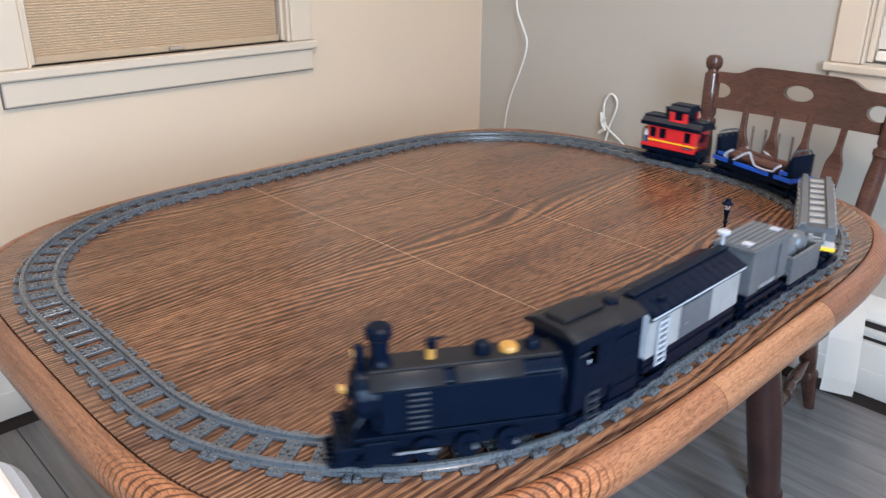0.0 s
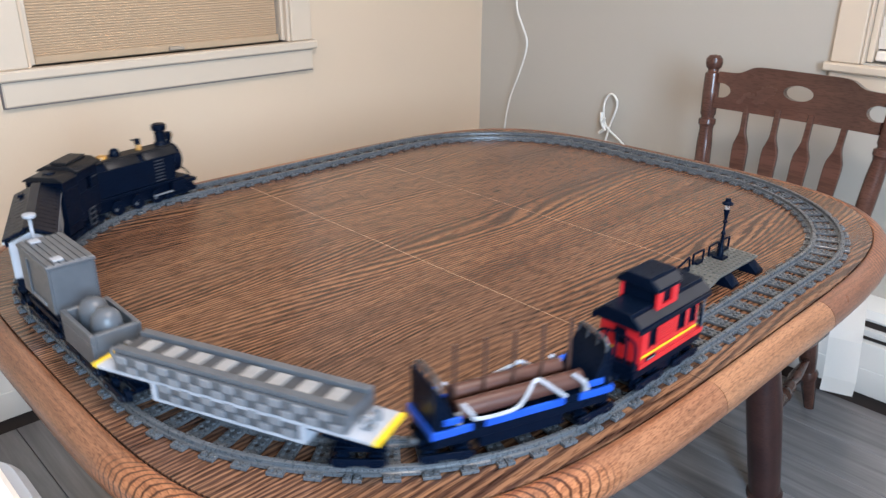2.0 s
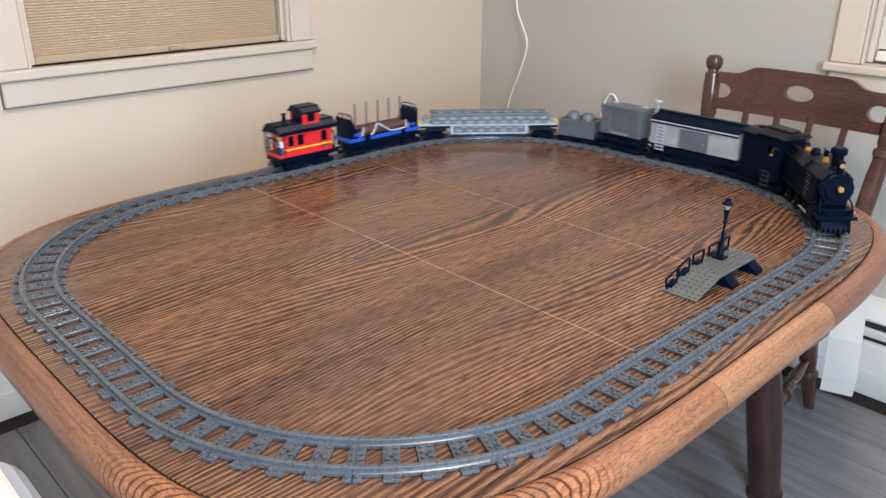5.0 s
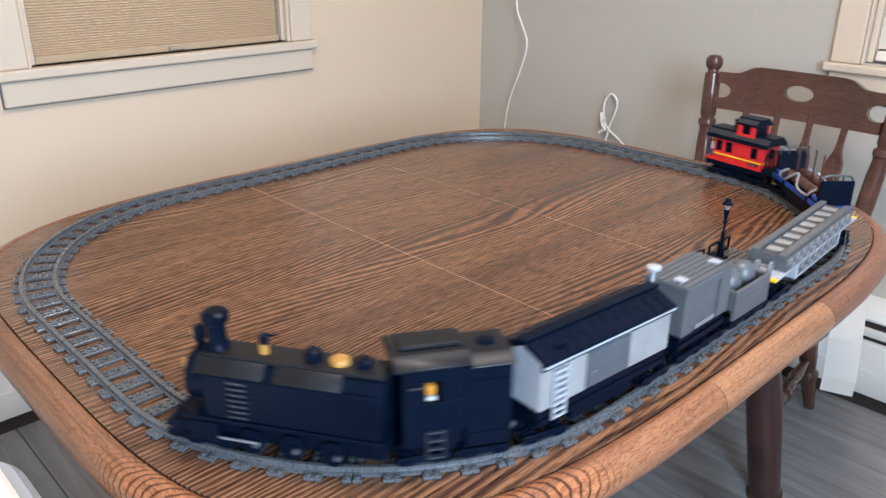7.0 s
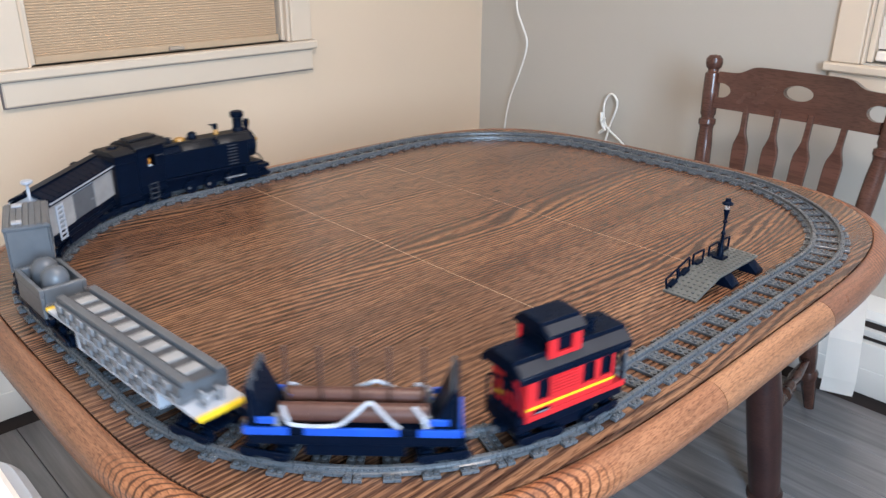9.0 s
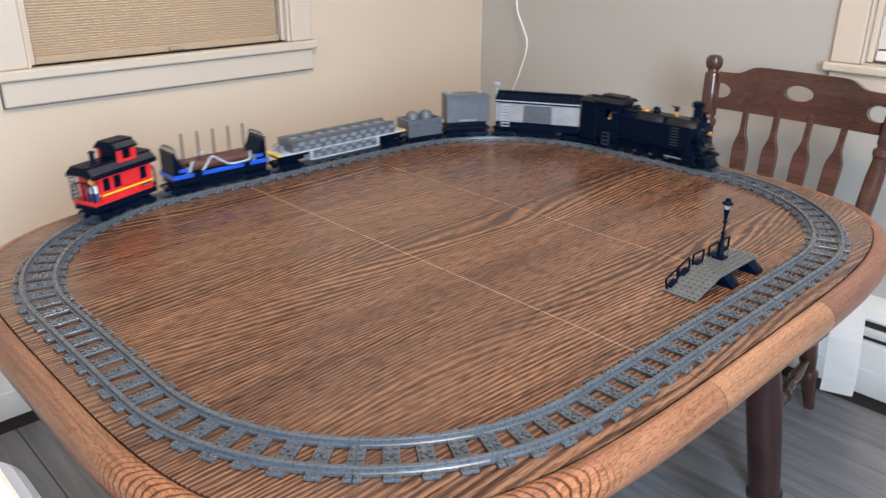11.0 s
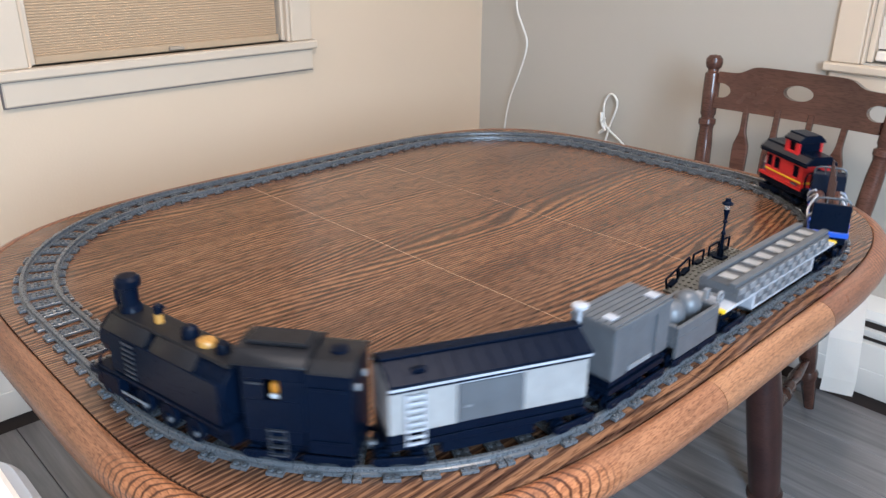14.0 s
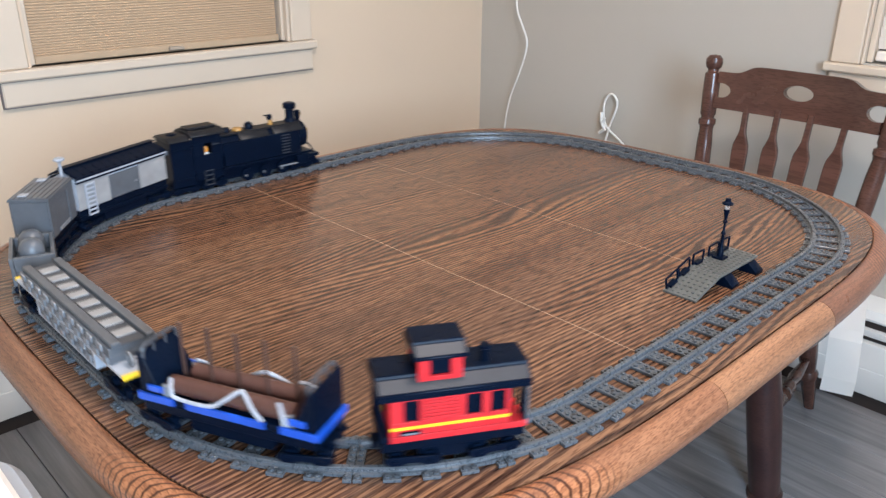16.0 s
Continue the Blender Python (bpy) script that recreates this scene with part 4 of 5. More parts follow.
def boxcar():
    c, h = car("boxcar", "pale grey plastic toy boxcar with white ends and black pitched roof", 0.320, 0.507, 0.078)
    frame_base(c, h)
    z0, z1 = 0.0445, 0.0860
    part("floor_plate", block((-h, -0.0225, 0.0342), (h, 0.0225, 0.0444), 0.0005), BLACK, c)
    part("body", block((-h, -0.0235, z0), (h, 0.0235, z1), 0.0006), WHITE, c)
    for y in (-1, 1):
        f = sorted((y * 0.0236, y * 0.0256))
        part("door", block((-0.030, f[0], z0 + 0.001), (0.032, f[1], z1 - 0.003), 0.0005), MID_GREY, c, "grey sliding door")
        part("door_handle", block((0.020, min(y * 0.0257, y * 0.0268), 0.060), (0.026, max(y * 0.0257, y * 0.0268), 0.0625), 0.0003), LIGHT_GREY, c)
        for a, b in ((-h, -0.0305), (0.0325, h)):
            part("side_panel", block((a, f[0], z0), (b, f[1] - y * 0.0008 if y > 0 else f[1], z1), 0.0005), PALE_GREY, c, "pale grey side panel")
        part("eave_strip", block((-h - 0.001, min(y * 0.0275, y * 0.0300), 0.0900), (h + 0.001, max(y * 0.0275, y * 0.0300), 0.0925), 0.0004), WHITE, c, "thin white eave strip")
        part("fascia", block((-h, min(y * 0.0240, y * 0.0274), 0.0862), (h, max(y * 0.0240, y * 0.0274), 0.0925), 0.0004), BLACK, c)
        bm = bmesh.new()
        e = h - 0.023 if y > 0 else 0.023 - h
        for xx in (e - 0.008, e + 0.008):
            box(bm, (xx - 0.0008, min(y * 0.0262, y * 0.0285), 0.033), (xx + 0.0008, max(y * 0.0262, y * 0.0285), 0.084), 0.0002)
        for k in range(8):
            box(bm, (e - 0.0085, min(y * 0.0262, y * 0.0288), 0.0335 + 0.0067 * k), (e + 0.0085, max(y * 0.0262, y * 0.0288), 0.0358 + 0.0067 * k), 0.0002)
        part("ladder", bm, WHITE, c, "white side ladder")
    for s in (-1, 1):
        bm = prism(bmesh.new(), [(-0.0235, 0.0861), (0.0235, 0.0861), (0.0235, 0.0905), (0.0, 0.1015), (-0.0235, 0.0905)], min(s * h, s * (h - 0.004)), max(s * h, s * (h - 0.004)), "x", 0.0004)
        part("gable", bm, WHITE, c)
    for y in (-1, 1):
        bm = prism(bmesh.new(), [(y * 0.0300, 0.0926), (y * 0.0300, 0.0945), (y * 0.0035, 0.1060), (y * 0.0035, 0.1020)], -h - 0.001, h + 0.001, "x", 0.0004)
        part("roof_slope", bm, BLACK, c)
        n = 12
        plank = as_mesh(prism(bmesh.new(), [(y * 0.0299, 0.0946), (y * 0.0299, 0.0954), (y * 0.0036, 0.1068), (y * 0.0036, 0.1060)], 0.0006, 2 * h / n - 0.0006, "x"), BLACK)
        for k in range(n):
            part("roof_plank", plank, BLACK, c, m=pose(-h + 2 * h * k / n, 0, 0.0002))
    part("roof_walk", block((-h - 0.002, -0.0060, 0.1070), (h + 0.002, 0.0060, 0.1090), 0.0004), BLACK, c)
    part("roof_clip", block((h - 0.034, 0.016, 0.1000), (h - 0.022, 0.022, 0.1040), 0.0006), BLACK, c)
    bm = rod(bmesh.new(), (-h - 0.0035, -0.004, 0.046), (-h - 0.0035, -0.004, 0.1220), 0.0022, 0.0022, 8)
    lathe(bm, [(0.0045, 0.1200), (0.0078, 0.1220), (0.0078, 0.1250), (0.0060, 0.1260)], pose(-h - 0.0035, -0.004, 0), 12)
    box(bm, (-h - 0.0055, -0.007, 0.088), (-h - 0.0012, -0.001, 0.094), 0.0004)
    part("brake_wheel_post", bm, WHITE, c, "white post with round brake wheel")


def container_car():
    c, h = car("container_car", "short grey plastic toy van with smooth sides", 0.534, 0.631, 0.026)
    frame_base(c, h)
    part("step", block((-h + 0.004, -0.0215, 0.0342), (h - 0.004, 0.0215, 0.0440), 0.0006), BLACK, c)
    z0, z1 = 0.0441, 0.0970
    part("body", block((-h, -0.0235, z0), (h, 0.0235, z1), 0.0008), MID_GREY, c)
    for y in (-1, 1):
        a, b = sorted((y * 0.0236, y * 0.0256))
        bm = block((-h, a, z0), (-h * 0.52, b, z1), 0.0005)
        box(bm, (h * 0.52, a, z0), (h, b, z1), 0.0005)
        box(bm, (-h * 0.52, a, z1 - 0.006), (h * 0.52, b, z1), 0.0005)
        part("side_frame", bm, MID_GREY, c)
        part("sill_tile", block((-h * 0.42, a, z0 + 0.001), (h * 0.42, max(b, a + 0.0012), z0 + 0.006), 0.0004), LIGHT_GREY, c, "pale grey sill tile")
    bm = block((-h - 0.001, -0.0268, z1 + 0.0002), (h + 0.001, 0.0268, z1 + 0.0040), 0.0006)
    for k in range(7):
        yy = -0.0250 + 0.0500 * (k + 0.5) / 7
        part("roof_board", block((-h, yy - 0.0031, z1 + 0.0041), (h, yy + 0.0031, z1 + 0.0056), 0.0004), MID_GREY, c)
    part("roof", bm, MID_GREY, c)
    for s in (-1, 1):
        part("roof_tile", block((s * (h - 0.013) - 0.006, 0.004, z1 + 0.0057), (s * (h - 0.013) + 0.006, 0.016, z1 + 0.0074), 0.0004), WHITE, c, "white square roof tile")


def gondola():
    c, h = car("gondola_car", "low open grey plastic toy wagon carrying two round tanks", 0.652, 0.737, 0.022)
    frame_base(c, h - 0.006, colour=DARK_GREY)
    z0, z1 = 0.0225, 0.0590
    part("floor_plate", block((-h, -0.0215, 0.0342), (h, 0.0215, 0.0400), 0.0005), MID_GREY, c)
    for y in (-1, 1):
        a, b = sorted((y * 0.0216, y * 0.0262))
        bm = block((-h, a, z0), (h, b, 0.0475), 0.0006)
        box(bm, (-h, a, 0.0478), (h, b + 0.0003, z1), 0.0006)
        part("side_wall", bm, MID_GREY, c)
    for s in (-1, 1):
        a, b = sorted((s * (h - 0.0002), s * (h - 0.0065)))
        part("end_wall", block((a, -0.0214, 0.0402), (b, 0.0214, z1), 0.0006), MID_GREY, c)
    for xx, mat, lab in ((0.016, MID_GREY, "grey round tank"), (-0.018, MID_GREY, "grey round tank")):
        bm = lathe(bmesh.new(), [(0.0150, 0.0402), (0.0160, 0.0520), (0.0158, 0.0600), (0.0140, 0.0670), (0.0095, 0.0722), (0.0040, 0.0742)], pose(xx, 0, 0), 20)
        part("tank", bm, mat, c, lab)
    bm = bmesh.new()
    for k in range(12):
        a = math.pi * k / 11
        tube(bm, [(-h + 0.012, 0.006 * math.cos(a), 0.0600 + 0.006 * math.sin(a)), (-h + 0.012, 0.006 * math.cos(a + 0.28), 0.0600 + 0.006 * math.sin(a + 0.28))], 0.0013, 5)
    part("wheel_ring", bm, WHITE, c, "white ring")


def panel_car():
    c, h = car("depressed_flat_car", "long grey plastic toy flat car stacked with track panels", 0.758, 1.064, 0.128)
    bm = block((-h, -0.020, 0.0340), (h, 0.020, 0.0400), 0.0005)
    for s in (-1, 1):
        a, b = sorted((s * 0.094, s * (h - 0.012)))
        box(bm, (a, -0.013, 0.0250), (b, 0.013, 0.0340), 0.0005)
    part("underframe", bm, BLACK, c)
    part("deck", block((-h, -0.0255, 0.0402), (h, 0.0255, 0.0436), 0.0005), WHITE, c, "white deck plate")
    bm = block((-0.080, -0.0255, 0.0215), (0.080, 0.0255, 0.0247), 0.0005)
    for s in (-1, 1):
        a, b = sorted((s * 0.0802, s * 0.0860))
        box(bm, (a, -0.0255, 0.0215), (b, 0.0255, 0.0400), 0.0005)
    part("well_deck", bm, WHITE, c, "white sunken deck")
    # stacked panels: pale sleepers stick out alternately between dark layers
    tooth = as_mesh(block((-0.0062, -0.0268, 0.0006), (0.0062, 0.0268, 0.0082), 0.0006), LIGHT_GREY)

    def layer(half, z, shift):
        part("track_panel", block((-half, -0.0248, z), (half, 0.0248, z + 0.0088), 0.0004), MID_GREY, c, "grey stacked track panel")
        n = int(half / 0.0125)
        for k in range(-n, n):
            if (k + shift) % 2 == 0:
                part("sleeper", tooth, LIGHT_GREY, c, m=pose(k * 0.0125 + 0.00625, 0, z))
    for k, z in enumerate((0.0249, 0.0340)):
        layer(0.079, z, k)
    for k, z in enumerate((0.0438, 0.0528)):
        layer(0.128, z, k)
    top = 0.0617
    for y in (-0.0175, 0.0175):
        part("load_rail", block((-0.130, y - 0.0045, top), (0.130, y + 0.0045, top + 0.0052), 0.0006), MID_GREY, c)
    part("load_bed", block((-0.128, -0.0128, top - 0.0001), (0.128, 0.0128, top + 0.0008)), DARK_GREY, c)
    for k in range(8):
        xx = -0.105 + 0.03 * k
        part("load_tile", block((xx - 0.0075, -0.0100, top + 0.0009), (xx + 0.0075, 0.0100, top + 0.0026), 0.0004), PALE_GREY, c, "pale grey tile between the rails")
    for s in (-1, 1):
        a, b = sorted((s * (h + 0.0001), s * (h + 0.0062)))
        part("end_sill", block((a, -0.0255, 0.0402), (b, 0.0255, 0.0440), 0.0005), YELLOW, c, "yellow end sill")
        bm = tube(bmesh.new(), [(s * (h - 0.012) + 0.0062 * math.cos(q * math.pi / 5), 0.010, 0.0515 + 0.0062 * math.sin(q * math.pi / 5)) for q in range(11)], 0.0016, 6)
        rod(bm, (s * (h - 0.012), 0.012, 0.0515), (s * (h - 0.012), -0.006, 0.0515), 0.0018, 0.0018, 8)
        box(bm, (s * (h - 0.012) - 0.004, -0.010, 0.0438), (s * (h - 0.012) + 0.004, -0.004, 0.0560), 0.0005)
        part("brake_wheel", bm, LIGHT_GREY, c, "pale grey upright brake wheel")


def log_car():
    c, h = car("log_car", "black and blue plastic toy log wagon loaded with brown logs", 1.095, 1.277, 0.073)
    frame_base(c, h, z1=0.0370)
    part("deck", block((-h, -0.0235, 0.0372), (h, 0.0235, 0.0440), 0.0005), BLACK, c)
    for y in (-1, 1):
        a, b = sorted((y * 0.0240, y * 0.0268))
        for u0, u1 in ((-h, -0.056), (-0.040, 0.042), (0.055, h)):
            part("sill_strip", block((u0, a, 0.0385), (u1, b, 0.0460), 0.0004), BLUE, c, "bright blue side sill")
        for u in (-0.074, 0.074):
            part("side_clip", block((u - 0.008, a, 0.0500), (u + 0.008, b, 0.0560), 0.0004), BLUE, c, "blue side clip")
    for s in (-1, 1):
        a, b = sorted((s * (h + 0.0002), s * (h + 0.0030)))
        part("end_sill", block((a, -0.0268, 0.0385), (b, 0.0268, 0.0460), 0.0004), BLUE, c, "bright blue end sill")
        a, b = sorted((s * h, s * (h - 0.0035)))
        part("bulkhead", block((a, -0.0250, 0.0462), (b, 0.0250, 0.0860), 0.0006), BLACK, c)
        bm = prism(bmesh.new(), [(s * (h - 0.0037), 0.0442), (s * (h - 0.0220), 0.0442), (s * (h - 0.0220), 0.0470), (s * (h - 0.0075), 0.0800), (s * (h - 0.0037), 0.0850)], -0.0245, 0.0245, "y", 0.0005)
        part("bulkhead_slope", bm, BLACK, c)
        u = s * (h - 0.0055)
        bm = tube(bmesh.new(), [(u, -0.0225, 0.076), (u, -0.0225, 0.0870), (u, -0.0190, 0.0915), (u, -0.010, 0.0930), (u, 0.010, 0.0930), (u, 0.0190, 0.0915), (u, 0.0225, 0.0870), (u, 0.0225, 0.076)], 0.0017, 6)
        for y in (-0.008, 0.008):
            rod(bm, (u, y, 0.080), (u, y, 0.0930), 0.0013, 0.0013, 6)
        part("bulkhead_rail", bm, DARK_GREY, c, "dark grey arched bar on the bulkhead")
    logs = ((-0.0125, 0.0535, 0.058), (0.0125, 0.0535, 0.064))
    for y, z, l in logs:
        bm = rod(bmesh.new(), (-l, y, z), (l, y, z), 0.0088, 0.0088, 14)
        for q in (-0.6, -0.2, 0.2, 0.6):
            rod(bm, (l * q - 0.0008, y, z), (l * q + 0.0008, y, z), 0.0094, 0.0094, 14)
        part("log", bm, BROWN, c, "reddish brown log")
    for k in range(5):
        u = -0.060 + 0.030 * k
        bm = rod(bmesh.new(), (u, 0, 0.044), (u, 0, 0.111), 0.0018, 0.0017, 6)
        part("stake", bm, DARK_BROWN, c, "dark brown upright stake")
    for side in (1, -1):
        bm = tube(bmesh.new() if side > 0 else bm, [(u, v * side, w) for u, v, w in ((0.061, 0.018, 0.0625), (0.056, 0.0255, 0.056), (0.050, 0.0275, 0.0500), (0.016, 0.0275, 0.0495), (0.002, 0.0245, 0.056), (-0.012, 0.0170, 0.0655), (-0.018, 0.0190, 0.0655), (-0.030, 0.0255, 0.056), (-0.040, 0.0275, 0.0480))], 0.0019, 6)
        tube(bm, [(u, v * side, w) for u, v, w in ((-0.052, 0.018, 0.0635), (-0.060, 0.0255, 0.057), (-0.063, 0.0275, 0.0490))], 0.0020, 6)
    part("chain", bm, WHITE, c, "pale grey chain over the logs")
    for u, y in ((0.066, 0.021), (-0.064, 0.021), (0.066, -0.021), (-0.064, -0.021)):
        bm = rod(bmesh.new(), (u, y, 0.0442), (u, y, 0.0560), 0.0030, 0.0026, 8)
        part("hook_stud", bm, LIGHT_GREY, c)


def caboose():
    c, h = car("caboose", "red plastic toy caboose with black roof and yellow stripe", 1.313, 1.447, 0.034)
    frame_base(c, h - 0.003, z1=0.0365)
    b0, b1 = -0.049, 0.056
    z0, z1 = 0.0368, 0.0830
    part("floor_plate", block((-h + 0.002, -0.0255, z0), (b1, 0.0255, 0.0428), 0.0005), RED, c)
    part("front_platform", block((b1 + 0.0002, -0.0235, z0), (h - 0.002, 0.0235, 0.0428), 0.0005), BLACK, c)
    wins = ((0.031, 0.044), (-0.024, -0.010), (-0.045, -0.032))
    for y in (-1, 1):
        a, b = sorted((y * 0.0215, y * 0.0250))
        bm = block((b0, a, 0.0430), (b1, b, 0.0565), 0.0005)
        box(bm, (b0, a, 0.0765), (b1, b, z1), 0.0005)
        edges = [b1] + [v for w in wins for v in (w[1], w[0])] + [b0]
        for i in range(0, len(edges), 2):
            box(bm, (edges[i + 1], a, 0.0563), (edges[i], b, 0.0767), 0.0004)
        wall = part("side_wall", bm, RED, c)
        for w0, w1 in wins:
            part("window_pane", block((w0, min(y * 0.0218, y * 0.0230), 0.0566), (w1, max(y * 0.0218, y * 0.0230), 0.0764)), BLACK, c, "dark window pane")
            fr = bmesh.new()
            for q in ((w0, w0 + 0.0016), (w1 - 0.0016, w1)):
                box(fr, (q[0], min(y * 0.0231, y * 0.0256), 0.0566), (q[1], max(y * 0.0231, y * 0.0256), 0.0764), 0.0003)
            part("window_frame", fr, BLACK, c)
        rib = as_mesh(block((-0.004, min(y * 0.0251, y * 0.0262), 0.0), (0.028, max(y * 0.0251, y * 0.0262), 0.0026), 0.0003), RED)
        for k in range(6):
            part("panel_rib", rib, RED, wall, m=pose(0, 0, 0.0572 + 0.0032 * k))
        part("stripe", block((b0, min(y * 0.0251, y * 0.0260), 0.0495), (b1, max(y * 0.0251, y * 0.0260), 0.0525), 0.0003), YELLOW, c, "yellow stripe")
        part("number_plate", block((0.030, min(y * 0.0256, y * 0.0266), 0.0440), (0.048, max(y * 0.0256, y * 0.0266), 0.0478), 0.0003), BLACK, c)
        part("plate_bar", block((0.032, min(y * 0.0267, y * 0.0270), 0.0450), (0.046, max(y * 0.0267, y * 0.0270), 0.0466)), LIGHT_GREY, c)
    for s, xx in ((-1, b0), (1, b1)):
        p0, p1 = sorted((xx, xx - s * 0.003))
        bm = block((p0, -0.0214, 0.0430), (p1, 0.0214, z1), 0.0004)
        part("end_wall", bm, RED, c)
        q0, q1 = sorted((xx + s * 0.0002, xx + s * 0.0012))
        part("door_pane", block((q0, -0.006, 0.058), (q1, 0.006, 0.076)), BLACK, c)
        part("stripe", block((q0, -0.0214, 0.0495), (q1, -0.0066, 0.0525)), YELLOW, c)
    arc = [(-0.0290, 0.0832), (-0.0290, 0.0862), (-0.0175, 0.0955), (-0.0165, 0.0985), (0.0165, 0.0985), (0.0175, 0.0955), (0.0290, 0.0862), (0.0290, 0.0832)]

    def roof(name, u0, u1, lift=0.0, k=1.0, kz=1.0):
        poly = [(y * k, lift + 0.0832 + (z - 0.0832) * kz) for y, z in arc]
        bm = prism(bmesh.new(), poly, u0, u1, "x", 0.0006)
        part(name, bm, BLACK, c)
        # smooth tiles on both slopes, their grey standing in for sheen, with a plain black band left at the eave and
        # the ridge
        for side in (-1, 1):
            a, b = Vector(poly[1]), Vector(poly[2])
            a, b = a.lerp(b, 0.10), a.lerp(b, 0.92)
            n = Vector((-(b.y - a.y), b.x - a.x)).normalized()
            quad = [a, b, b + n * 0.0012, a + n * 0.0012]
            tile = prism(bmesh.new(), [(p.x * -side, p.y) for p in quad], u0 + 0.002, u1 - 0.002, "x")
            part("roof_tile", tile, ROOF_SHEEN, c, "smooth black roof tile, lightened for its sheen")
    roof("roof", -h, h)
    part("roof_edge", block((-h, -0.0290, 0.0800), (h, -0.0262, 0.0838), 0.0004), BLACK, c)
    part("roof_edge", block((-h, 0.0262, 0.0800), (h, 0.0290, 0.0838), 0.0004), BLACK, c)
    # cupola
    u0, u1 = -0.007, 0.031
    cup = part("cupola", block((u0 + 0.001, -0.0188, 0.0880), (u1 - 0.001, 0.0188, 0.0895)), RED, c)
    for y in (-1, 1):
        a, b = sorted((y * 0.0190, y * 0.0226))
        bm = block((u0, a, 0.088), (u0 + 0.010, b, 0.1130), 0.0005)
        box(bm, (u1 - 0.010, a, 0.088), (u1, b, 0.1130), 0.0005)
        box(bm, (u0 + 0.0098, a, 0.088), (u1 - 0.0098, b, 0.0970), 0.0005)
        part("cupola_side", bm, RED, cup)
    part("cupola_glass", block((u0 + 0.002, -0.0185, 0.090), (u1 - 0.002, 0.0185, 0.1128)), BLACK, cup, "dark cupola windows")
    roof("cupola_roof", u0 - 0.004, u1 + 0.004, 0.0300, 0.86, 0.85)
    part("chimney", lathe(bmesh.new(), [(0.0042, 0.098), (0.0040, 0.110), (0.0056, 0.111), (0.0052, 0.114)], pose(-0.030, 0.008, 0), 10), BLACK, c)
    # end railings and ladders
    for s in (-1, 1):
        xx = s * (h - 0.004)
        bm = tube(bmesh.new(), [(xx, -0.0225, 0.043), (xx, -0.0225, 0.062), (xx, -0.017, 0.070), (xx, 0.0, 0.0725), (xx, 0.017, 0.070), (xx, 0.0225, 0.062), (xx, 0.0225, 0.043)], 0.0015, 6)
        for y in (-0.012, 0.0, 0.012):
            tube(bm, [(xx, y, 0.043), (xx, y, 0.0715)], 0.0012, 6)
        part("end_railing", bm, BLACK, c, "black end railing")
    bm = bmesh.new()
    for y in (0.0115, 0.0235):
        box(bm, (-h + 0.0005, y - 0.0008, 0.043), (-h + 0.0025, y + 0.0008, 0.083), 0.0003)
    for k in range(6):
        box(bm, (-h + 0.0002, 0.0112, 0.046 + 0.0066 * k), (-h + 0.0028, 0.0238, 0.0480 + 0.0066 * k), 0.0003)
    part("end_ladder", bm, MID_GREY, c, "grey end ladder")
    fig = doll("caboose_figure", "small white toy figure standing on the rear platform", FIGURE, 0)
    RIDES[fig] = (c, pose(-0.0565, -0.013, 0.0430, 0, 0, 180))


locomotive()
tender()
boxcar()
container_car()
gondola()
panel_car()
log_car()
caboose()


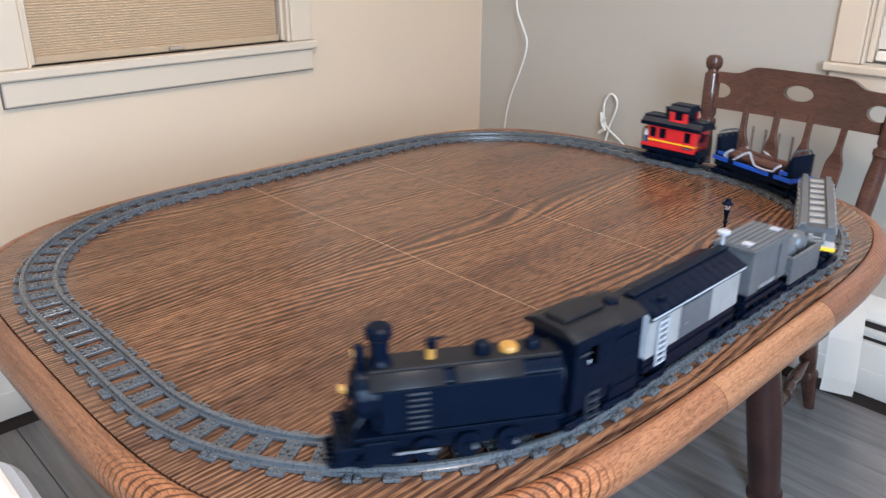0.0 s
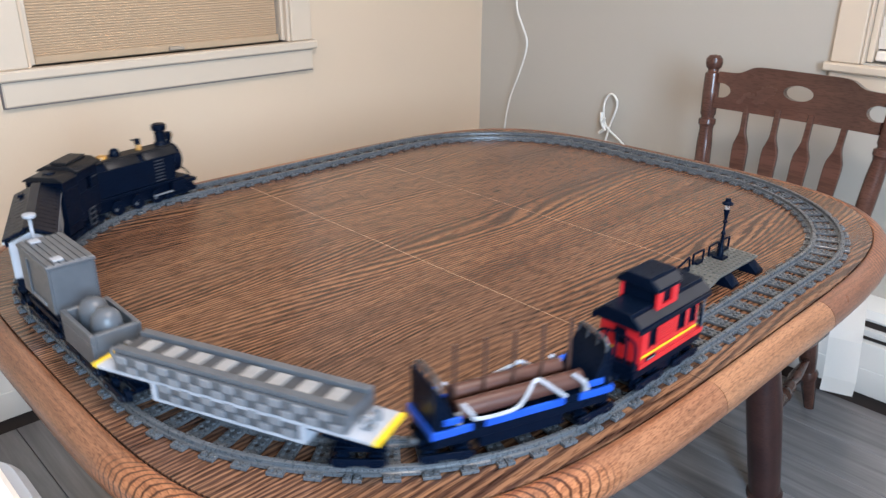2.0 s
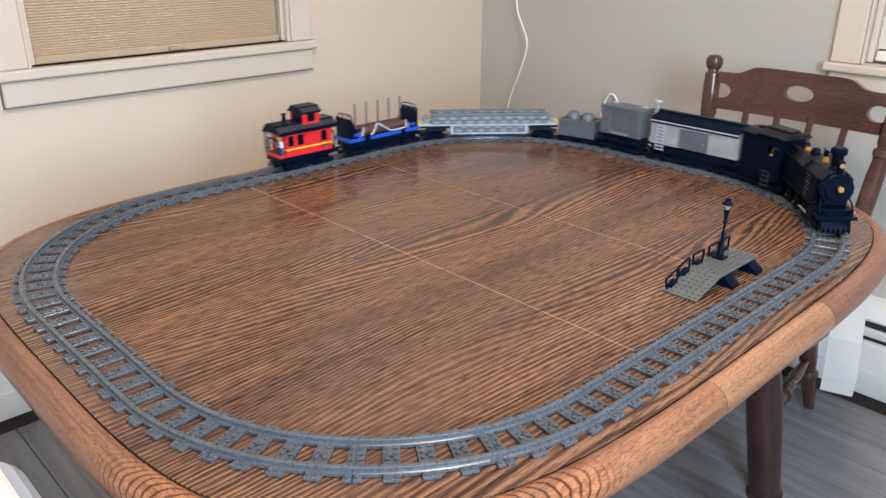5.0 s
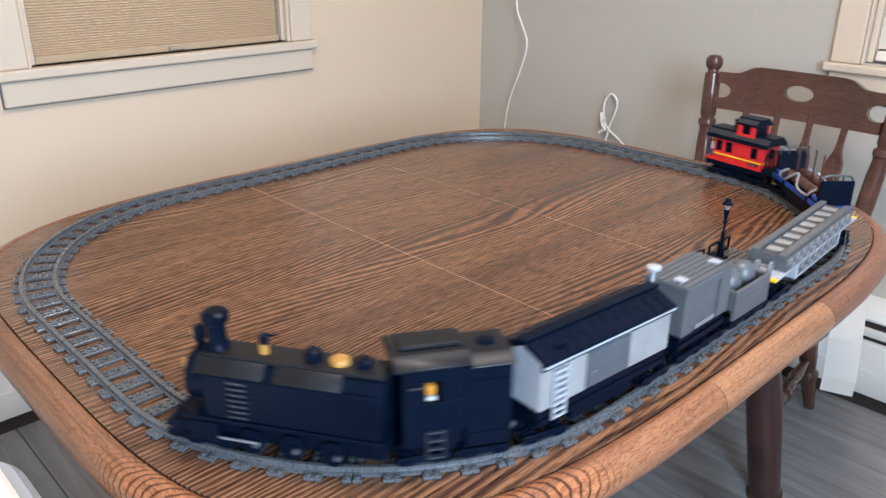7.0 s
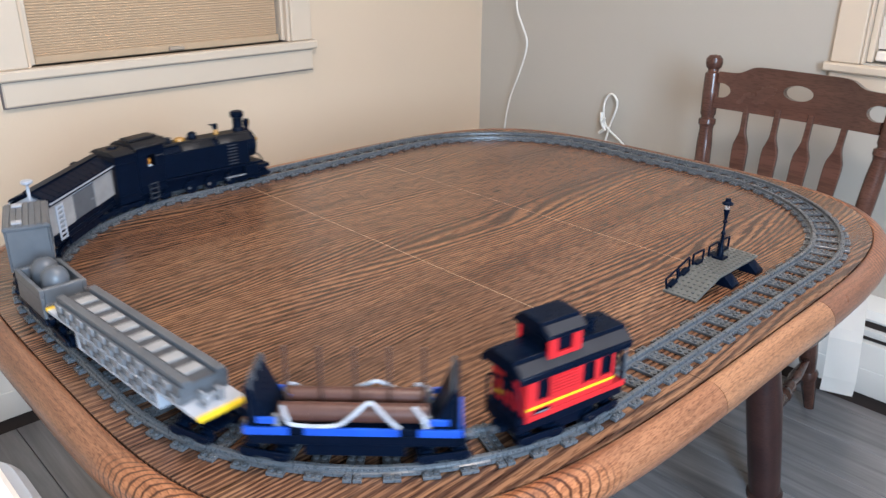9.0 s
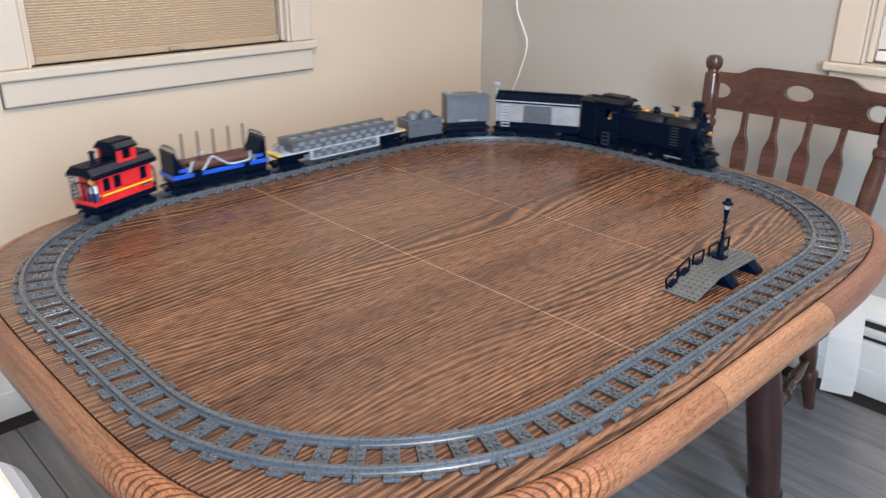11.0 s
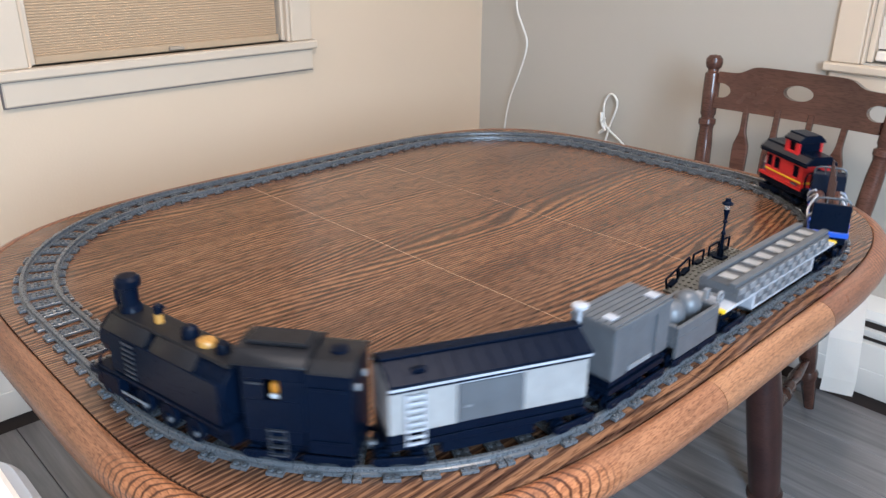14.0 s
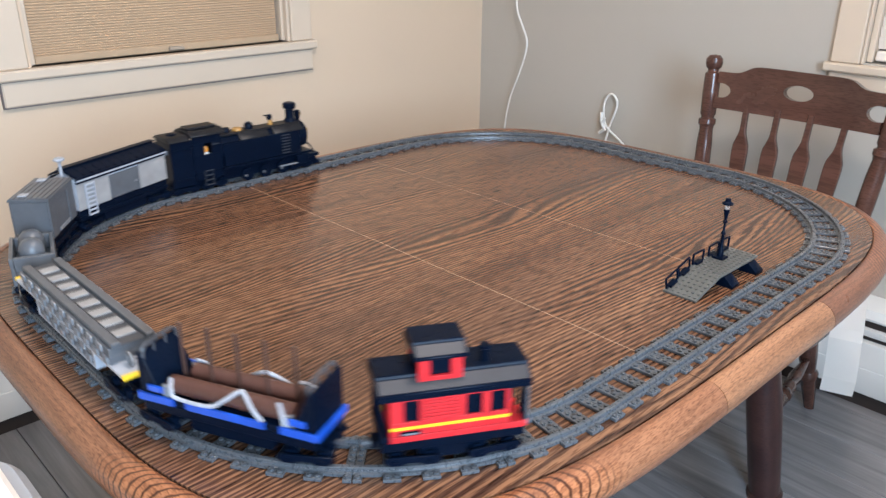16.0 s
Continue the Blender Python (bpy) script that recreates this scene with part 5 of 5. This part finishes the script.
# ---- chair, paper, bin ----
def chair():
    """Local frame: +x points from the seat's front to its back, the origin on the floor under the back."""
    c = thing("dining_chair", "dark red-brown wooden dining chair with spindle slats", "chair", pose(1.040, -0.062, 0, 0, 0, 0))
    lean = 7.0
    post = [(0.015, 0.0), (0.018, 0.10), (0.0220, 0.22), (0.0215, 0.285), (0.0185, 0.322), (0.0205, 0.330), (0.0238, 0.334), (0.0238, 0.346), (0.0180, 0.350), (0.0180, 0.354), (0.0215, 0.360), (0.0225, 0.42), (0.0215, 0.462), (0.0150, 0.467), (0.0150, 0.472), (0.0205, 0.477), (0.0235, 0.487), (0.0225, 0.499), (0.015, 0.507), (0.004, 0.509)]
    for s in (-1, 1):
        bm = lathe(bmesh.new(), [(r * 0.92, z) for r, z in post], seg=20)
        part("back_post", bm, CHAIR_WOOD, c, m=pose(-0.02, s * 0.190, 0.398, s * -4.2, lean, 0))
    # crest rail with three oval openings
    half = 0.199
    holes = [(0.0, 0.838, 0.036, 0.018), (-half + 0.010, 0.820, 0.026, 0.018), (half - 0.010, 0.820, 0.026, 0.018)]
    bm = bmesh.new()
    nz = 26

    def inside(y, z):
        return any(((y - a) / r) ** 2 + ((z - b) / q) ** 2 < 1 for a, b, r, q in holes)
    ny = 120
    verts = {}

    def top(y):
        q = abs(y) / half
        return 0.866 + 0.022 * (1 / (1 + math.exp((q - 0.66) * 22)))

    def vert(i, j, side):
        key = (i, j, side)
        if key not in verts:
            y = -half + 2 * half * i / ny
            z = 0.775 + (top(y) - 0.775) * j / nz
            for a, b, r, q in holes:
                d = math.hypot((y - a) / r, (z - b) / q)
                if 0.80 < d < 1.16:
                    y, z = a + (y - a) / d, b + (z - b) / d
            verts[key] = bm.verts.new((side * 0.010 + 0.018 * (1 - (y / half) ** 2), y, z))
        return verts[key]
    cells = set()
    for i in range(ny):
        for j in range(nz):
            y = -half + 2 * half * (i + 0.5) / ny
            z = 0.775 + (top(y) - 0.775) * (j + 0.5) / nz
            if not inside(y, z):
                cells.add((i, j))
    for i, j in cells:
        for side in (-1, 1):
            bm.faces.new([vert(i, j, side), vert(i + 1, j, side), vert(i + 1, j + 1, side), vert(i, j + 1, side)][::side])
        for (di, dj), (p, q) in {(-1, 0): ((0, 0), (0, 1)), (1, 0): ((1, 0), (1, 1)), (0, -1): ((0, 0), (1, 0)), (0, 1): ((0, 1), (1, 1))}.items():
            if (i + di, j + dj) not in cells:
                bm.faces.new([vert(i + p[0], j + p[1], -1), vert(i + q[0], j + q[1], -1), vert(i + q[0], j + q[1], 1), vert(i + p[0], j + p[1], 1)])
    bmesh.ops.remove_doubles(bm, verts=bm.verts, dist=1e-6)
    part("crest_rail", bm, CHAIR_WOOD, c, m=pose(-0.075, 0, 0.004, 0, lean, 0))
    slat = []
    for w, z in ((0.009, 0.0), (0.012, 0.06), (0.017, 0.14), (0.0195, 0.20), (0.0205, 0.254), (0.0190, 0.272), (0.0115, 0.292), (0.0080, 0.304), (0.0072, 0.322), (0.0072, 0.370)):
        slat.append((w, z))
    bm = prism(bmesh.new(), [(w, z) for w, z in slat] + [(-w, z) for w, z in reversed(slat)], -0.006, 0.006, "x", 0.0025)
    me = finish(bm)
    for k in range(4):
        y = -0.1035 + 0.0675 * k
        part("back_slat", me, CHAIR_WOOD, c, m=pose(-0.022, y, 0.425, -y * 30, lean + 1, 0))
    poly = []
    for i in range(40):
        a = 2 * math.pi * i / 40
        cc, ss = math.cos(a), math.sin(a)
        poly.append((-0.205 + 0.215 * math.copysign(abs(cc) ** 0.55, cc), 0.255 * math.copysign(abs(ss) ** 0.55, ss) * (1.0 - 0.06 * cc)))
    part("seat", prism(bmesh.new(), poly, 0.370, 0.405, "z", 0.008), CHAIR_WOOD, c)
    leg = [(0.013, 0.0), (0.017, 0.05), (0.021, 0.10), (0.025, 0.112), (0.025, 0.120), (0.019, 0.130), (0.024, 0.18), (0.027, 0.26), (0.024, 0.32), (0.018, 0.345), (0.024, 0.355), (0.018, 0.362), (0.016, 0.374)]
    for sx, sy, rake, splay in ((-0.345, -0.222, 7, 10), (-0.345, 0.222, 7, -10), (0.100, -0.150, -14, 5), (0.100, 0.150, -14, -5)):
        part("leg", lathe(bmesh.new(), leg, seg=16), CHAIR_WOOD, c, m=pose(sx, sy, 0.0, -splay, rake, 0))
    turned = ((0.008, 0.0), (0.011, 0.12), (0.016, 0.30), (0.0185, 0.36), (0.013, 0.385), (0.020, 0.41), (0.020, 0.44), (0.014, 0.47), (0.019, 0.53), (0.013, 0.58), (0.016, 0.66), (0.010, 0.88), (0.008, 1.0))

    def stretcher(a, b):
        a, b = Vector(a), Vector(b)
        d = b - a
        bm = lathe(bmesh.new(), [(r, z * d.length) for r, z in turned], seg=14)
        part("stretcher", bm, CHAIR_WOOD, c, m=Matrix.Translation(a) @ d.to_track_quat("Z", "Y").to_matrix().to_4x4())
    for sy in (-1, 1):
        stretcher((-0.325, sy * 0.192, 0.165), (0.060, sy * 0.137, 0.165))
    stretcher((-0.15, -0.160, 0.168), (-0.15, 0.160, 0.168))


chair()


def paper():
    """A sheet lying on the chair seat and hanging over its side."""
    bm = bmesh.new()
    prof = [(0.110, 0.085), (0.070, 0.062), (0.035, 0.034), (0.010, 0.008), (0.0, -0.012), (-0.006, -0.05), (-0.012, -0.10), (-0.010, -0.135)]
    rows = []
    n = 10
    for i in range(n + 1):
        u = -0.036 + 0.072 * i / n
        rows.append([bm.verts.new((u + (0.45 * d if d > 0 else 0.06 * d), d + 0.0012 * math.sin(u * 40 + k * 0.5), z - 0.22 * u)) for k, (d, z) in enumerate(prof)])
    for a, b in zip(rows, rows[1:]):
        for k in range(len(prof) - 1):
            bm.faces.new((a[k], a[k + 1], b[k + 1], b[k]))
    bmesh.ops.solidify(bm, geom=bm.faces[:], thickness=0.0006)
    solid("paper_sheet", finish(bm, 0), PAPER, "creased white paper sheet hanging over the chair seat", "paper", at=pose(0.795, -0.362, 0.4065, 0, 0, -45))


paper()


def bin_box():
    b = thing("plastic_bin", "white lidded plastic bin with a grey rim beside the table", "bin", pose(-0.855, -0.215, 0))

    def slab(hx, hy, r, z0, z1, bev):
        poly = []
        for cx, cy, a0 in ((hx - r, hy - r, 0), (r - hx, hy - r, 90), (r - hx, r - hy, 180), (hx - r, r - hy, 270)):
            for k in range(7):
                a = radians(a0 + 15 * k)
                poly.append((cx + r * math.cos(a), cy + r * math.sin(a)))
        return prism(bmesh.new(), poly, z0, z1, "z", bev)
    part("body", slab(0.155, 0.185, 0.045, 0.0, 0.668, 0.004), BIN_GREY, b)
    part("rim", slab(0.170, 0.200, 0.055, 0.6685, 0.692, 0.008), BIN_GREY, b, "rounded grey rim")
    part("lid", slab(0.150, 0.178, 0.040, 0.6925, 0.710, 0.006), PAPER, b, "white lid")


bin_box()


# ---- floor planks ----
def planks():
    lengths = (1.22, 0.92, 1.10)
    w, mesh = 0.15, {}
    x, row = WEST, 0
    while x < EAST - 0.01:
        wide = min(w, EAST - x)
        y, k = SOUTH, row
        first = True
        while y < NORTH - 0.01:
            l = lengths[k % 3] * (0.35 + 0.3 * (row % 3) if first else 1.0)
            l = min(l, NORTH - y)
            key = (round(l, 3), round(wide, 3))
            if key not in mesh:
                mesh[key] = as_mesh(block((0.0010, 0.0010, -0.0099), (l - 0.0010, wide - 0.0010, 0.0), 0.0010), FLOOR)
            part("plank", mesh[key], FLOOR, floor, m=pose(x + wide, y, 0, 0, 0, 90))
            y += l
            k += 1
            first = False
        x += w
        row += 1


planks()


# ---- motion ----
START, SPEED = 0.775, 0.5275
# seconds, metres by which the train runs ahead of its mean pace
PACE = ((0.0, 0.011), (0.5, 0.002), (1.0, -0.019), (1.5, -0.025), (2.0, -0.030), (2.5, -0.041), (3.0, -0.033), (3.5, -0.018), (4.0, -0.004), (5.0, 0.004), (6.5, 0.009), (7.0, 0.013), (7.5, -0.003), (8.0, -0.015), (8.5, -0.020), (9.0, -0.027), (10.0, -0.010), (11.5, 0.016), (12.0, 0.010), (12.5, -0.001), (13.0, -0.004), (13.5, 0.008), (14.0, -0.007), (14.5, -0.025), (15.0, -0.031), (15.5, -0.040), (16.0, -0.061))


def gone(t):
    """Metres run along the loop by the train's front at t seconds."""
    for (t0, a), (t1, b) in zip(PACE, PACE[1:]):
        if t <= t1:
            return START + SPEED * t + a + (b - a) * (t - t0) / (t1 - t0)
    return START + SPEED * t + PACE[-1][1]


def ride(c, mid, pivot, t):
    s = gone(t) - mid
    ax, ay, _ = on_loop(s + pivot)
    bx, by, _ = on_loop(s - pivot)
    return pose((ax + bx) / 2, (ay + by) / 2, BED, 0, 0, math.degrees(math.atan2(ay - by, ax - bx)))


def motions():
    times = [i / 10 for i in range(int(SECONDS * 10) + 1)]
    for c, mid, pivot, boogies in CARS:
        walk(c, [(t, ride(c, mid, pivot, t)) for t in times])
        for b, d in boogies:
            rows = []
            for t in times:
                m = ride(c, mid, pivot, t)
                _, _, h = on_loop(gone(t) - mid + d)
                turn = h - math.atan2(m[1][0], m[0][0])
                turn = (turn + math.pi) % (2 * math.pi) - math.pi
                rows.append((t, pose(d, 0, 0, 0, 0, math.degrees(turn))))
            walk(b, rows)
    places = {c: (mid, pivot) for c, mid, pivot, _ in CARS}
    for fig, (c, m) in RIDES.items():
        walk(fig, [(t, ride(c, *places[c], t) @ m) for t in times])


motions()
